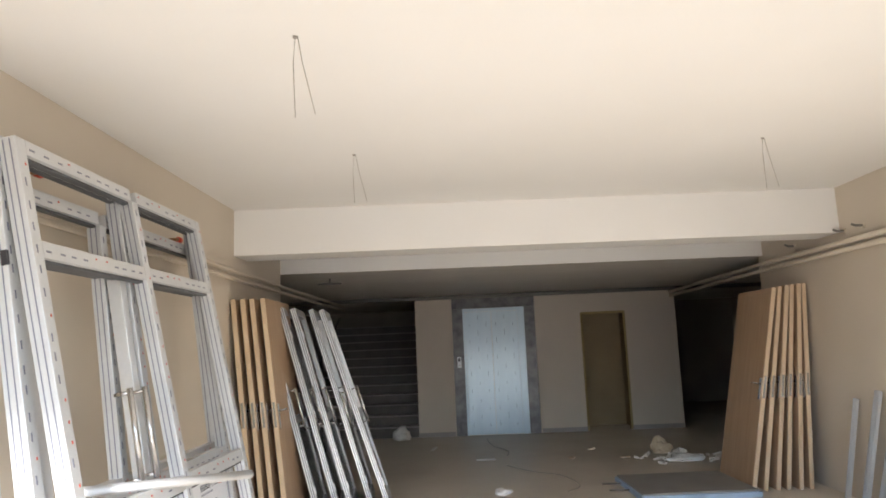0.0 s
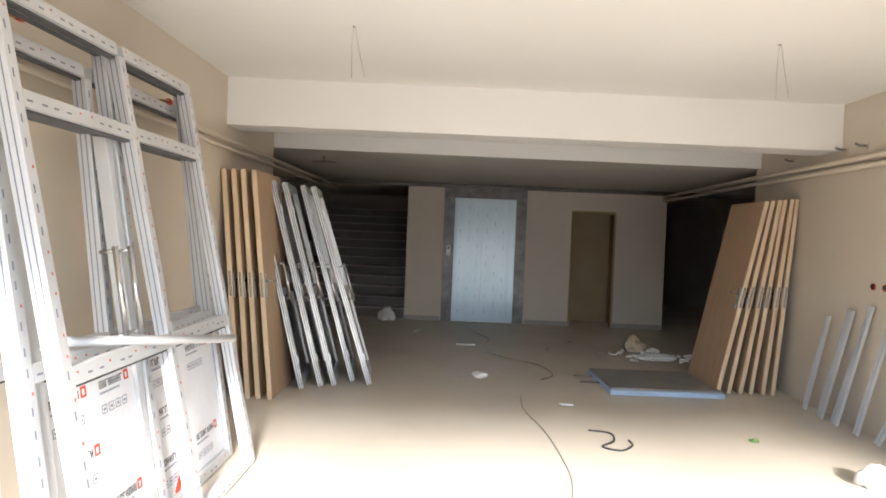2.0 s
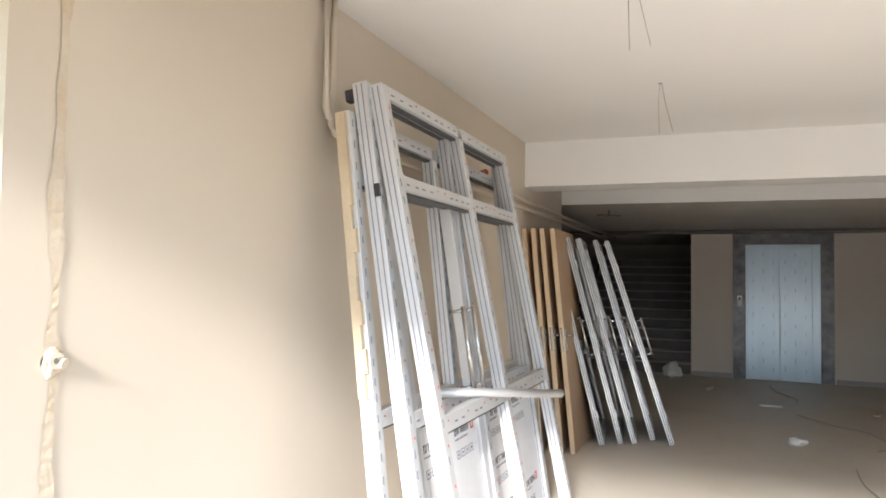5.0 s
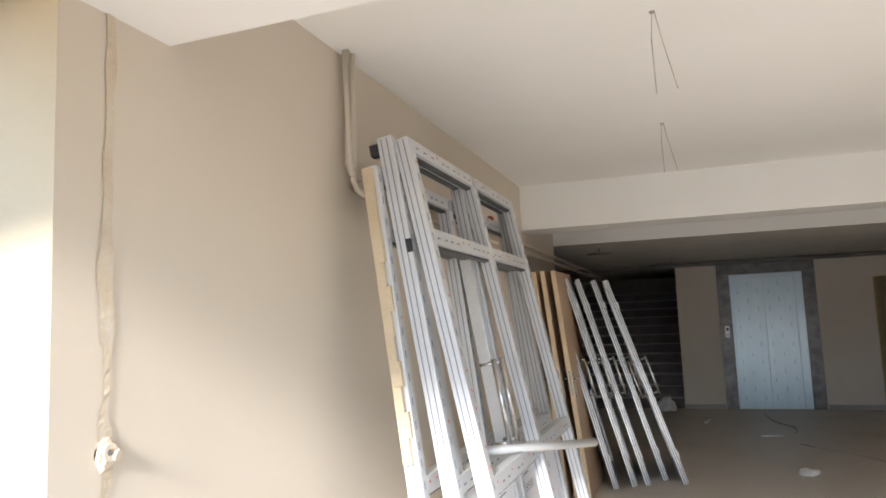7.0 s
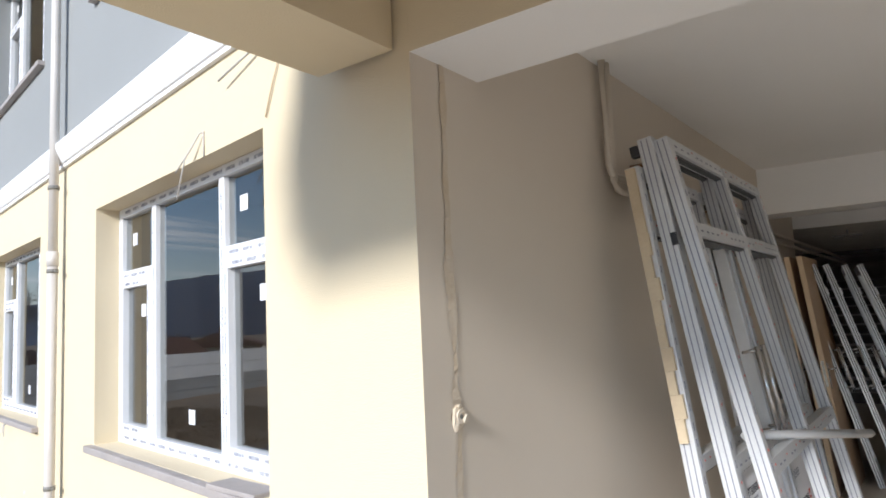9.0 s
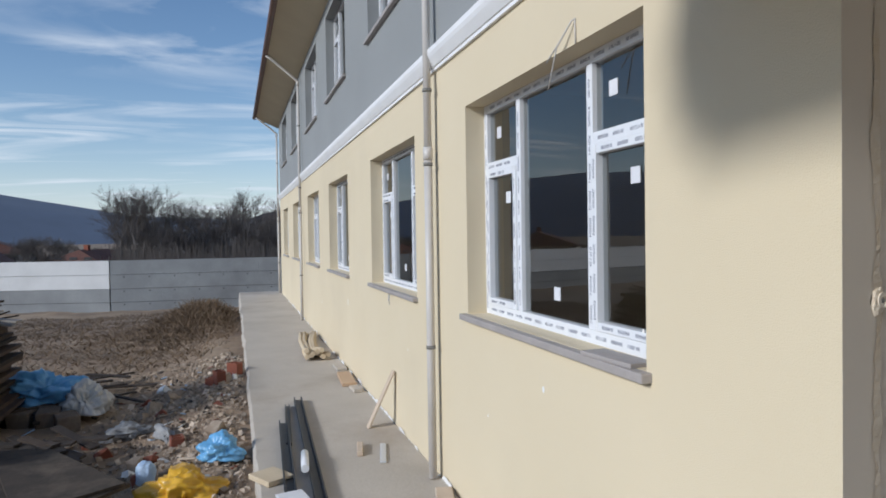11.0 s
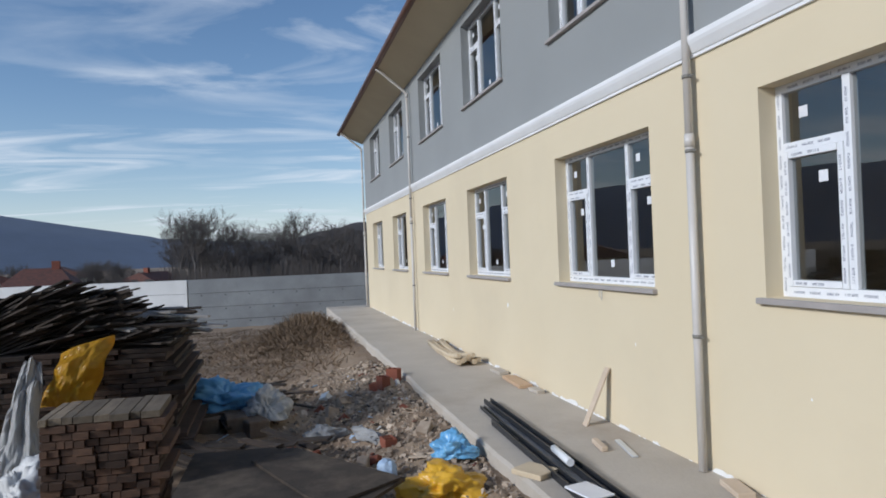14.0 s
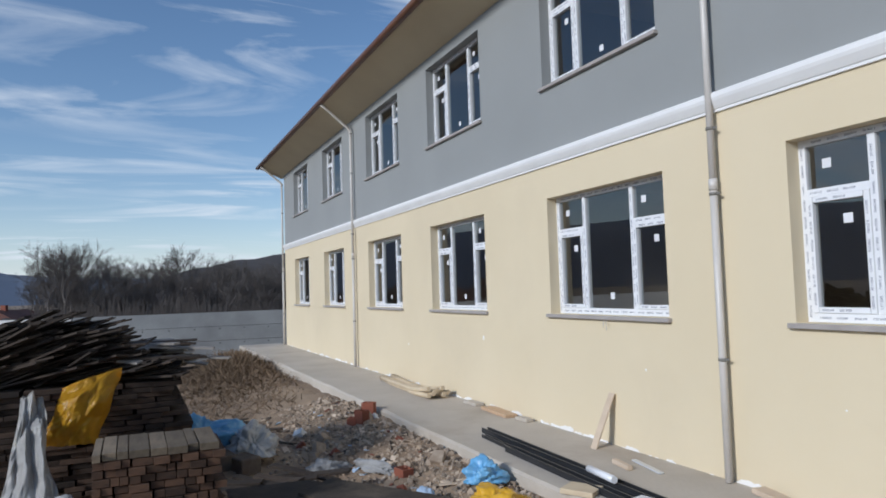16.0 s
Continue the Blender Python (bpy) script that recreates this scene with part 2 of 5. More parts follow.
M_HAZY = mat("haze_tinted_hill", (0.33, 0.37, 0.43), (0.28, 0.31, 0.36), 0.95, scale=0.01, fine=0.05, bump=0)
M_HILLN = mat("wooded_hill", (0.07, 0.058, 0.052), (0.045, 0.04, 0.036), 0.95, scale=0.08, fine=0.6, bump=0.6)
M_STAIN = mat("damp_patch", (0.57, 0.47, 0.335), (0.645, 0.565, 0.46), 0.8, scale=7, fine=70, bump=0.2)
M_CABLE = mat("grey_cable", (0.20, 0.19, 0.17), rough=0.6, bump=0)
M_WIRE = mat("pale_wire", (0.42, 0.38, 0.33), rough=0.6, bump=0)
M_PINK = mat("sawn_offcut", (0.62, 0.50, 0.38), (0.52, 0.41, 0.30), 0.8, scale=6)
M_DARKPANE = mat("dark_filling", (0.06, 0.065, 0.07), (0.045, 0.05, 0.055), 0.25, scale=4, bump=0)
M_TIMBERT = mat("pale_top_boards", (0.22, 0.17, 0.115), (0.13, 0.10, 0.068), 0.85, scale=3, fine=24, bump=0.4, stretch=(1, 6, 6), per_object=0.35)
M_GLASS = glass_mat("window_glass")
M_ROOM = mat("bare_room", (0.55, 0.49, 0.41), (0.48, 0.43, 0.36), 0.9, scale=1)


# ---- building helpers ----
def box(bm, x0, x1, y0, y1, z0, z1, m=None, mi=0, bevel=0.0):
    v = [bm.verts.new(p) for p in ((x0, y0, z0), (x1, y0, z0), (x1, y1, z0), (x0, y1, z0), (x0, y0, z1), (x1, y0, z1), (x1, y1, z1), (x0, y1, z1))]
    if m is not None:
        for q in v:
            q.co = m @ q.co
    fs = [bm.faces.new([v[i] for i in f]) for f in ((3, 2, 1, 0), (4, 5, 6, 7), (0, 1, 5, 4), (1, 2, 6, 5), (2, 3, 7, 6), (3, 0, 4, 7))]
    for f in fs:
        f.material_index = mi
    if bevel:
        bmesh.ops.bevel(bm, geom=list({e for f in fs for e in f.edges}), offset=bevel, segments=2, affect="EDGES", profile=0.5)
    return fs


def tube(bm, pts, r, n=10, closed_ends=True, r1=None):
    """A round bar along pts."""
    pts = [Vector(p) for p in pts]
    rings = []
    for i, p in enumerate(pts):
        d = (pts[min(i + 1, len(pts) - 1)] - pts[max(i - 1, 0)]).normalized()
        a = d.cross(Vector((0, 0, 1)))
        a = a.normalized() if a.length > 0.05 else d.cross(Vector((1, 0, 0))).normalized()
        b = d.cross(a)
        rr = r if r1 is None else r + (r1 - r) * i / max(len(pts) - 1, 1)
        rings.append([bm.verts.new(p + (a * math.cos(2 * math.pi * k / n) + b * math.sin(2 * math.pi * k / n)) * rr) for k in range(n)])
    for q, s in zip(rings, rings[1:]):
        for k in range(n):
            f = bm.faces.new((q[k], q[(k + 1) % n], s[(k + 1) % n], s[k]))
            f.smooth = True
    if closed_ends:
        bm.faces.new(rings[0])
        bm.faces.new(rings[-1][::-1])


def prism(bm, poly, z0, z1, mats=None):
    lo, hi = [bm.verts.new((x, y, z0)) for x, y in poly], [bm.verts.new((x, y, z1)) for x, y in poly]
    bm.faces.new(lo[::-1])
    bm.faces.new(hi)
    for k in range(len(poly)):
        f = bm.faces.new((lo[k], lo[(k + 1) % len(poly)], hi[(k + 1) % len(poly)], hi[k]))
        if mats:
            f.material_index = mats[k]


def finish(bm, name, mats):
    bmesh.ops.recalc_face_normals(bm, faces=bm.faces[:])
    me = bpy.data.meshes.new(name)
    bm.to_mesh(me)
    bm.free()
    for m in mats if isinstance(mats, (list, tuple)) else [mats]:
        me.materials.append(m)
    return new(name, me)


def part(name, bm, mats, parent, label=""):
    ob = finish(bm, name, mats)
    ob.parent = parent
    if label:
        ob["label"] = label
    return ob


def boxpart(name, dims, m, parent, label="", bevel=0.004, mw=None):
    bm = bmesh.new()
    box(bm, *dims, m=mw, bevel=bevel)
    return part(name, bm, m, parent, label)


def tubepart(name, pts, r, m, parent, label="", n=10):
    bm = bmesh.new()
    tube(bm, pts, r, n)
    return part(name, bm, m, parent, label)


def setting(name, bm, mats, label, category, m=None):
    ob = finish(bm, name, mats)
    if m is not None:
        ob.matrix_basis = m
    return tagged(ob, label, category, kind="structure")


def thing(name, label, category, m=None, group="", kind=""):
    ob = new(name)
    ob.empty_display_size = 0.1
    if m is not None:
        ob.matrix_basis = m
    return tagged(ob, label, category, group, kind)


def solo(name, bm, mats, label, category, m=None, group="", kind=""):
    ob = finish(bm, name, mats)
    if m is not None:
        ob.matrix_basis = m
    return tagged(ob, label, category, group, kind)


# ---- the lobby ----
CEIL, DROP, LINT = 2.90, 2.47, 2.51
XR, YB = 5.70, 11.13
bm = bmesh.new()
prism(bm, [(-0.2, 0.036), (0, 0), (9, 0), (9, 16), (-5, 16), (-5, 6.7), (-0.2, 6.7)], -0.2, 0.0)
setting("floor", bm, M_FLOOR, "dusty pale beige screed floor of an unfinished lobby", "floor")
t10 = math.tan(radians(10.0))
bm = bmesh.new()
prism(bm, [(0, 0), (0, 6.76), (-0.25, 6.76), (-0.25, 0.25 * t10)], 0, 3.0, [0, 0, 0, 1])
setting("wall_left", bm, [M_BEIGE, M_YELLOW], "smooth beige painted lobby wall", "wall")
bm = bmesh.new()
box(bm, XR, XR + 0.25, 0.0, 7.1, 0, 3.0)
setting("wall_right", bm, M_BEIGE, "smooth beige painted lobby wall with pipes", "wall")
bm = bmesh.new()
box(bm, -0.2, XR + 0.2, 0.40, 7.4, CEIL, CEIL + 0.15)
setting("ceiling", bm, M_WHITE, "smooth white plastered ceiling", "ceiling")
bm = bmesh.new()
prism(bm, [(0, 5.12), (XR, 5.33), (XR, 5.73), (0, 5.52)], DROP, CEIL)
setting("ceiling_beam", bm, M_WHITE, "white plastered ceiling beam across the lobby", "beam")
bm = bmesh.new()
box(bm, 0, XR, 0.0, 0.40, LINT, CEIL + 0.1, mi=0)
for f in bm.faces:
    if f.calc_center_median().y < 0.01:
        f.material_index = 1
setting("lintel_beam", bm, [M_WHITE, M_YELLOW], "white and yellow lintel beam over the entrance", "beam")
bm = bmesh.new()
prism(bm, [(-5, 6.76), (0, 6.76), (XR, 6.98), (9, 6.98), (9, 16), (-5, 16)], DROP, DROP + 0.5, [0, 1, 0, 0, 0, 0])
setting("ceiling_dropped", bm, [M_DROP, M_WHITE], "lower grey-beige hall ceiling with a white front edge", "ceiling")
bm = bmesh.new()
for x0, x1, z0, z1 in ((1.285, 4.25, 0, 2.43), (4.25, 5.02, 2.057, 2.43), (5.02, 5.93, 0, 2.43)):
    box(bm, x0, x1, YB, YB + 0.2, z0, z1)
setting("wall_back", bm, M_BEIGE, "beige painted wall around the lift", "wall")
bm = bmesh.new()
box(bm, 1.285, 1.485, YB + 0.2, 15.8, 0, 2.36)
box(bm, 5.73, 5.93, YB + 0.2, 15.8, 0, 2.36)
setting("wall_shaft", bm, M_DARK, "bare side walls of the lift block, dimmed by their colour", "wall")
bm = bmesh.new()
box(bm, 4.0, 5.4, YB + 0.75, YB + 0.85, 0, 2.4)
box(bm, 5.1, 5.2, YB + 0.202, YB + 0.75, 0, 2.4)
setting("wall_closet", bm, M_BROWN, "brown plaster inside the doorway", "wall")
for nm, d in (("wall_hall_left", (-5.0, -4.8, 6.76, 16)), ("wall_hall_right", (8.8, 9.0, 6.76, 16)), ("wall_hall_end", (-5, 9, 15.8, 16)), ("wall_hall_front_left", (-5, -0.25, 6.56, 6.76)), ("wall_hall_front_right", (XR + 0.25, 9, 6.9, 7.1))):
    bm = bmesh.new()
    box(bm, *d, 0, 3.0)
    setting(nm, bm, M_DARK, "plaster wall of the hall, its dimness put into the colour", "wall")
bm = bmesh.new()
for x0, x1 in ((1.29, 1.93), (3.45, 4.24), (5.03, 5.93)):
    box(bm, x0, x1, YB - 0.012, YB - 0.001, 0.0, 0.075, bevel=0.003)
setting("baseboard", bm, M_SILL, "low stone skirting along the lift wall", "baseboard")
bm = bmesh.new()
for z0, z1, x0, x1 in ((0, 2.07, 4.235, 4.275), (0, 2.07, 4.995, 5.035), (2.03, 2.075, 4.275, 4.995)):
    box(bm, x0, x1, YB - 0.006, YB + 0.1, z0, z1, bevel=0.003)
setting("door_trim", bm, mat("raw_wood_lining", (0.40, 0.30, 0.13), rough=0.7, scale=4), "thin raw wood lining round an empty doorway", "door frame")

# the lift
lift = thing("lift_entrance", "lift with pale blue film-covered doors in a grey marble surround", "lift", pose(2.685, YB, 0))
for nm, d in (("jamb", (-0.74, -0.55, -0.03, -0.002, 0, 2.22)), ("jamb", (0.55, 0.74, -0.03, -0.002, 0, 2.22)), ("head", (-0.74, 0.74, -0.034, -0.002, 2.222, 2.42))):
    boxpart(nm, d, M_MARBLE, lift, "veined grey marble")
for x0, x1 in ((-0.55, -0.51), (0.43, 0.55)):
    boxpart("door_post", (x0, x1, -0.022, -0.001, 0, 2.22), M_LIFT, lift)
boxpart("door_head", (-0.51, 0.43, -0.022, -0.001, 2.16, 2.22), M_LIFT, lift)
for x0, x1 in ((-0.508, -0.042), (-0.036, 0.428)):
    leaf = boxpart("door_leaf", (x0, x1, -0.014, -0.0015, 0.01, 2.155), M_LIFT, lift)
    bm = bmesh.new()
    rnd = random.Random(5 + int(x0 * 100))
    for k in range(7):
        for j in range(3):
            xx, zz = x0 + 0.07 + j * 0.15, 0.15 + k * 0.29 + (j % 2) * 0.13
            box(bm, xx, xx + 0.007, -0.0165, -0.0145, zz, zz + 0.05 + rnd.random() * 0.05)
    part("film_print", bm, M_INK, leaf, "faint dark dashes printed on the film")["kind"] = "stuff"
panel = boxpart("call_panel", (-0.675, -0.605, -0.045, -0.03, 1.18, 1.37), M_PVC, lift, "white call panel")
boxpart("display", (-0.66, -0.62, -0.048, -0.0452, 1.29, 1.345), M_BLACK, panel)
boxpart("button", (-0.65, -0.63, -0.05, -0.0452, 1.215, 1.235), M_CHROME, panel)

# stairs up beside the lift
stair = thing("staircase", "dark stone staircase rising into an unlit stairwell", "stairs", pose(0.28, 11.2, 0))
for k in range(12):
    boxpart("step", (-1.0, 1.0, k * 0.29, 12 * 0.29, k * 0.172, (k + 1) * 0.172 - 0.004), M_STEP, stair, bevel=0.0)
    boxpart("tread", (-1.0, 1.0, k * 0.29 - 0.025, k * 0.29 + 0.28, (k + 1) * 0.172 - 0.003, (k + 1) * 0.172 + 0.022), M_SILL, stair, "worn grey tread", bevel=0.004)
rail = thing("stair_rail", "steel handrail on posts beside the stairs", "handrail", pose(-0.66, 11.2, 0))
tubepart("handrail", [(0, 0.1, 1.05), (0, 3.2, 2.3)], 0.025, M_CHROME, rail)
for k in range(4):
    tubepart("post", [(0, 0.15 + k * 0.87, 0.17 + k * 0.515), (0, 0.15 + k * 0.87, 1.06 + k * 0.36)], 0.018, M_CHROME, rail)

# heating pipes on both walls
pl = thing("heating_pipes", "pair of beige heating pipes on the lobby wall", "pipes")
for dy, dz in ((0.0, 0.0), (0.055, -0.07)):
    tubepart("pipe", [(0.045, 1.49 + dy, 2.9), (0.045, 1.49 + dy, 2.36 + dz), (0.045, 1.52 + dy, 2.325 + dz), (0.045, 1.58 + dy, 2.315 + dz), (0.045, 6.8, 2.315 + dz), (0.045, 10.9, 2.33 + dz)], 0.018, M_PIPE, pl)
pr = thing("heating_pipes", "pair of beige heating pipes on the lobby wall", "pipes")
for dz in (0.0, -0.075):
    tubepart("pipe", [(XR - 0.045, 0.3, 2.36 + dz), (XR - 0.045, 7.2, 2.36 + dz), (XR + 0.1, 10.9, 2.36 + dz)], 0.024, M_PIPE, pr)
for y, z in ((3.15, 2.30), (3.5, 2.36), (1.9, 2.42)):
    br = thing("pipe_stub", "short brass pipe stub with a red valve cap", "pipe stub", pose(0, y, z), "stubs on the wall")
    tubepart("stub", [(0.0, 0, 0), (0.12, 0.0, 0.0), (0.13, 0.05, 0.01)], 0.012, mat("brass", (0.36, 0.20, 0.09), rough=0.4, metal=0.8, bump=0), br)
    tubepart("cap", [(0.13, 0.05, 0.01), (0.13, 0.09, 0.01)], 0.02, M_RED, br, "red cap")
for y in (4.0, 4.35, 4.95, 5.25, 6.2):
    br = thing("pipe_stub", "small dark pipe stub sticking out of the wall", "pipe stub", pose(XR, y, 2.47), "stubs on the wall")
    tubepart("stub", [(0, 0, 0), (-0.07, 0, 0), (-0.09, 0.03, 0.02)], 0.011, M_CABLE, br)
    tubepart("collar", [(-0.001, 0, 0), (-0.012, 0, 0)], 0.026, M_PIPE, br)
br = thing("ceiling_bracket", "dark metal pipe bracket under the hall ceiling", "bracket", pose(0.45, 7.4, DROP))
boxpart("strap", (-0.14, 0.16, -0.02, 0.02, -0.08, -0.06), M_CABLE, br)
boxpart("hanger", (0.0, 0.02, -0.01, 0.01, -0.07, 0.0), M_CABLE, br)
bm = bmesh.new()
tube(bm, [(-4.6, 11.02, 2.43), (8.6, 11.02, 2.43)], 0.036, 8)
solo("hall_pipe", bm, M_CABLE, "dark pipe running along the top of the hall wall", "pipe")

# wires hanging from the ceiling
for x, y, l in ((1.385, 3.48, 0.34), (1.41, 1.68, 0.36), (4.23, 3.54, 0.36), (4.24, 1.88, 0.36)):
    w = thing("ceiling_wires", "bare twin wires hanging from a ceiling outlet", "wires", pose(x, y, CEIL), "wires on the ceiling")
    tubepart("wire", [(0, 0, 0.0), (-0.01, 0, -0.12), (-0.005, 0.01, -l)], 0.0018, M_WIRE, w, n=5)
    tubepart("wire", [(0.01, 0, 0.0), (0.03, 0, -0.12), (0.08, 0.01, -l * 0.97)], 0.0018, M_WIRE, w, n=5)
    tubepart("outlet", [(0, 0, -0.001), (0, 0, -0.006)], 0.012, M_WIRE, w, n=10)

# wall sockets and the damp stripe
so = thing("wall_socket", "white unfinished socket plug in a plaster-filled chase", "socket", pose(0, 0.17, 1.31))
bm = bmesh.new()
bmesh.ops.create_icosphere(bm, subdivisions=3, radius=1.0)
for v in bm.verts:
    p = v.co * (0.85 + 0.35 * noise.noise(v.co * 1.9))
    v.co = Vector((max(p.x, 0) * 0.02 + 0.001, p.y * 0.036, p.z * 0.05))
part("plaster_blob", bm, M_STAIN, so, "rough filler round the plug")
tubepart("ring", [(0.012, 0.004, 0.004), (0.017, 0.004, 0.004)], 0.024, M_PIPE, so, n=14)
tubepart("cap", [(0.014, 0.024, -0.006), (0.021, 0.026, -0.008)], 0.016, M_PIPE, so)
tubepart("hole", [(0.0172, 0.0, 0.004), (0.0185, 0.0, 0.004)], 0.009, M_CABLE, so)
bm = bmesh.new()
rnd = random.Random(3)
prev = None
for k in range(160):
    z = 0.05 + k * 0.0155
    wide = 0.017 if z > 1.85 else 0.025
    w0, w1 = (wide * (0.75 + 0.9 * noise.noise(Vector((z * 9, q, 0))) + 0.3 * noise.noise(Vector((z * 40, q, 0)))) for q in (1.5, 7.5))
    cur = [bm.verts.new((0.003 + 0.002 * rnd.random(), 0.165 - max(w0, 0.004), z)), bm.verts.new((0.003 + 0.002 * rnd.random(), 0.165 + max(w1, 0.004), z))]
    if prev:
        bm.faces.new((prev[0], prev[1], cur[1], cur[0]))
    prev = cur
solo("plaster_patch", bm, M_STAIN, "rough unpainted filler stripe running down the beige wall", "plaster patch")
so = thing("wall_boxes", "two open red socket boxes in the beige wall", "socket", pose(XR, 4.76, 1.245))
for y in (0.0, -0.16):
    tubepart("box_ring", [(-0.001, y, 0), (-0.012, y, 0)], 0.03, M_RED, so, n=14)
    tubepart("box_hole", [(-0.0121, y, 0), (-0.014, y, 0)], 0.023, M_BLACK, so, n=12)


# ---- things stored in the lobby ----
def lean(x, y, deg, z=0.0, yaw=0.0):
    """The pose of a leaf whose foot stands at x, y and whose top leans by deg towards -x."""
    return pose(x, y, z, 0, -deg, yaw)


def wood_door(x, y, deg, sign=1, label=""):
    d = thing("door_leaf", label, "door", lean(x, y, deg), "stored wooden doors")
    a, b = (0.0, 0.042) if sign > 0 else (-0.042, 0.0)
    boxpart("core", (a + 0.001, b - 0.001, 0.022, 0.86, 0.001, 2.06), M_WOOD, d, bevel=0.002)
    boxpart("edge_strip", (a, b, 0.0, 0.0215, 0.0, 2.061), M_EDGE, d, "pale solid wood edge", bevel=0.002)
    c = (a + b) / 2
    boxpart("lock_plate", (c - 0.011, c + 0.011, -0.002, -0.0002, 0.92, 1.14), M_CHROME, d, "steel lock plate", bevel=0.0005)
    for s, f in ((1, b), (-1, a)):
        h = boxpart("handle_plate", (f, f + s * 0.006, 0.035, 0.075, 0.90, 1.12), M_CHROME, d, "steel handle plate", bevel=0.001) if s > 0 else boxpart("handle_plate", (f - 0.006, f, 0.035, 0.075, 0.90, 1.12), M_CHROME, d, "steel handle plate", bevel=0.001)
        if (s > 0) == (sign > 0):
            tubepart("lever", [(f + s * 0.004, 0.055, 1.06), (f + s * 0.045, 0.055, 1.06), (f + s * 0.047, 0.16, 1.06)], 0.008, M_CHROME, h)
    return d


for k, xb in enumerate((0.20, 0.30, 0.39, 0.50)):
    wood_door(xb, 4.98 - 0.01 * (k % 2), 5.2 + 0.25 * k, 1, "oak-veneered door leaf with steel handle leaning on the lobby wall")
for k, xb in enumerate((4.95, 5.07, 5.19, 5.30, 5.42, 5.53)):
    wood_door(xb, 6.02 + 0.012 * (k % 2), -(11.8 - 1.5 * k), -1, "oak-veneered door leaf with steel handle leaning against the stack")


def alu_door(x, y, deg, solid):
    d = thing("aluminium_door", "white aluminium door leaf with steel bar handle leaning on others", "door", lean(x, y, deg, 0, 7), "stored aluminium doors")
    w, h, t = 0.86, 2.06, 0.05
    for nm, dims in (("stile", (0, t, 0, 0.07, 0, h)), ("stile", (0, t, w - 0.07, w, 0, h)), ("rail", (0.001, t - 0.001, 0.07, w - 0.07, 0, 0.1)), ("rail", (0.001, t - 0.001, 0.07, w - 0.07, h - 0.08, h)), ("rail", (0.001, t - 0.001, 0.07, w - 0.07, 0.9, 0.98))):
        boxpart(nm, dims, M_ALU, d, bevel=0.003)
    for xx in (0.014, 0.033):
        boxpart("groove", (xx, xx + 0.008, -0.0015, 0.0, 0.004, h - 0.004), M_ALUD, d, "dark gasket line", bevel=0)
    boxpart("panel", (0.018, 0.032, 0.07, w - 0.07, 0.1, 0.9), M_DARKPANE, d, "dark filling panel", bevel=0)
    if solid:
        boxpart("panel", (0.018, 0.032, 0.07, w - 0.07, 0.98, h - 0.08), M_DARKPANE, d, "dark filling panel", bevel=0)
    for s in (1, -1):
        f = t if s > 0 else 0.0
        hd = tubepart("bar_handle", [(f + s * 0.06, 0.035, 0.86), (f + s * 0.06, 0.035, 1.24)], 0.011, M_CHROME, d, "steel bar handle")
        for z in (0.88, 1.22):
            tubepart("arm", [(f, 0.035, z), (f + s * 0.06, 0.035, z)], 0.007, M_CHROME, hd)
    for z in (0.25, 1.75):
        boxpart("hinge", (t, t + 0.012, -0.006, 0.02, z, z + 0.07), M_PVC, d, "white hinge", bevel=0.003)
    return d


for xb, y, deg, solid in ((0.68, 5.42, 14.2, True), (0.84, 5.55, 15.0, True), (0.96, 5.62, 15.6, False), (1.11, 5.85, 16.2, False), (1.30, 5.72, 17.8, False)):
    alu_door(xb, y, deg, solid)


def letter(bm, x, y, z, w, h, rnd, mi):
    """One unreadable letter-sized mark of two or three strokes."""
    k = w * 0.26
    box(bm, x, x + 0.001, y, y + k, z, z + h, mi=mi)
    c = rnd.random()
    if c < 0.7:
        box(bm, x, x + 0.001, y + w - k, y + w, z, z + h, mi=mi)
    zz = z + (0.0 if c < 0.3 else h * 0.42 if c < 0.6 else h - k)
    box(bm, x, x + 0.001, y + k, y + w - k * (c < 0.7), zz, zz + k, mi=mi)


def print_marks(bm, x, y0, y1, z0, z1, rnd, step=0.085, along="z", dark=True):
    """Rows of small unreadable printed bars on a protective film."""
    k = z0 + 0.02 if along == "z" else y0 + 0.02
    while k < (z1 if along == "z" else y1) - 0.05:
        mi = 1 if rnd.random() < 0.3 else 0
        if along == "z":
            c = (y0 + y1) / 2
            box(bm, x, x + 0.0012, c - 0.004 + 0.016 * (mi - 0.4), c + 0.004 + 0.016 * (mi - 0.4), k, k + (0.034 if mi == 0 else 0.012), mi=mi)
        else:
            c = (z0 + z1) / 2
            box(bm, x, x + 0.0012, k, k + (0.034 if mi == 0 else 0.012), c - 0.004 + 0.016 * (mi - 0.4), c + 0.004 + 0.016 * (mi - 0.4), mi=mi)
        k += step * (0.8 + 0.4 * rnd.random())


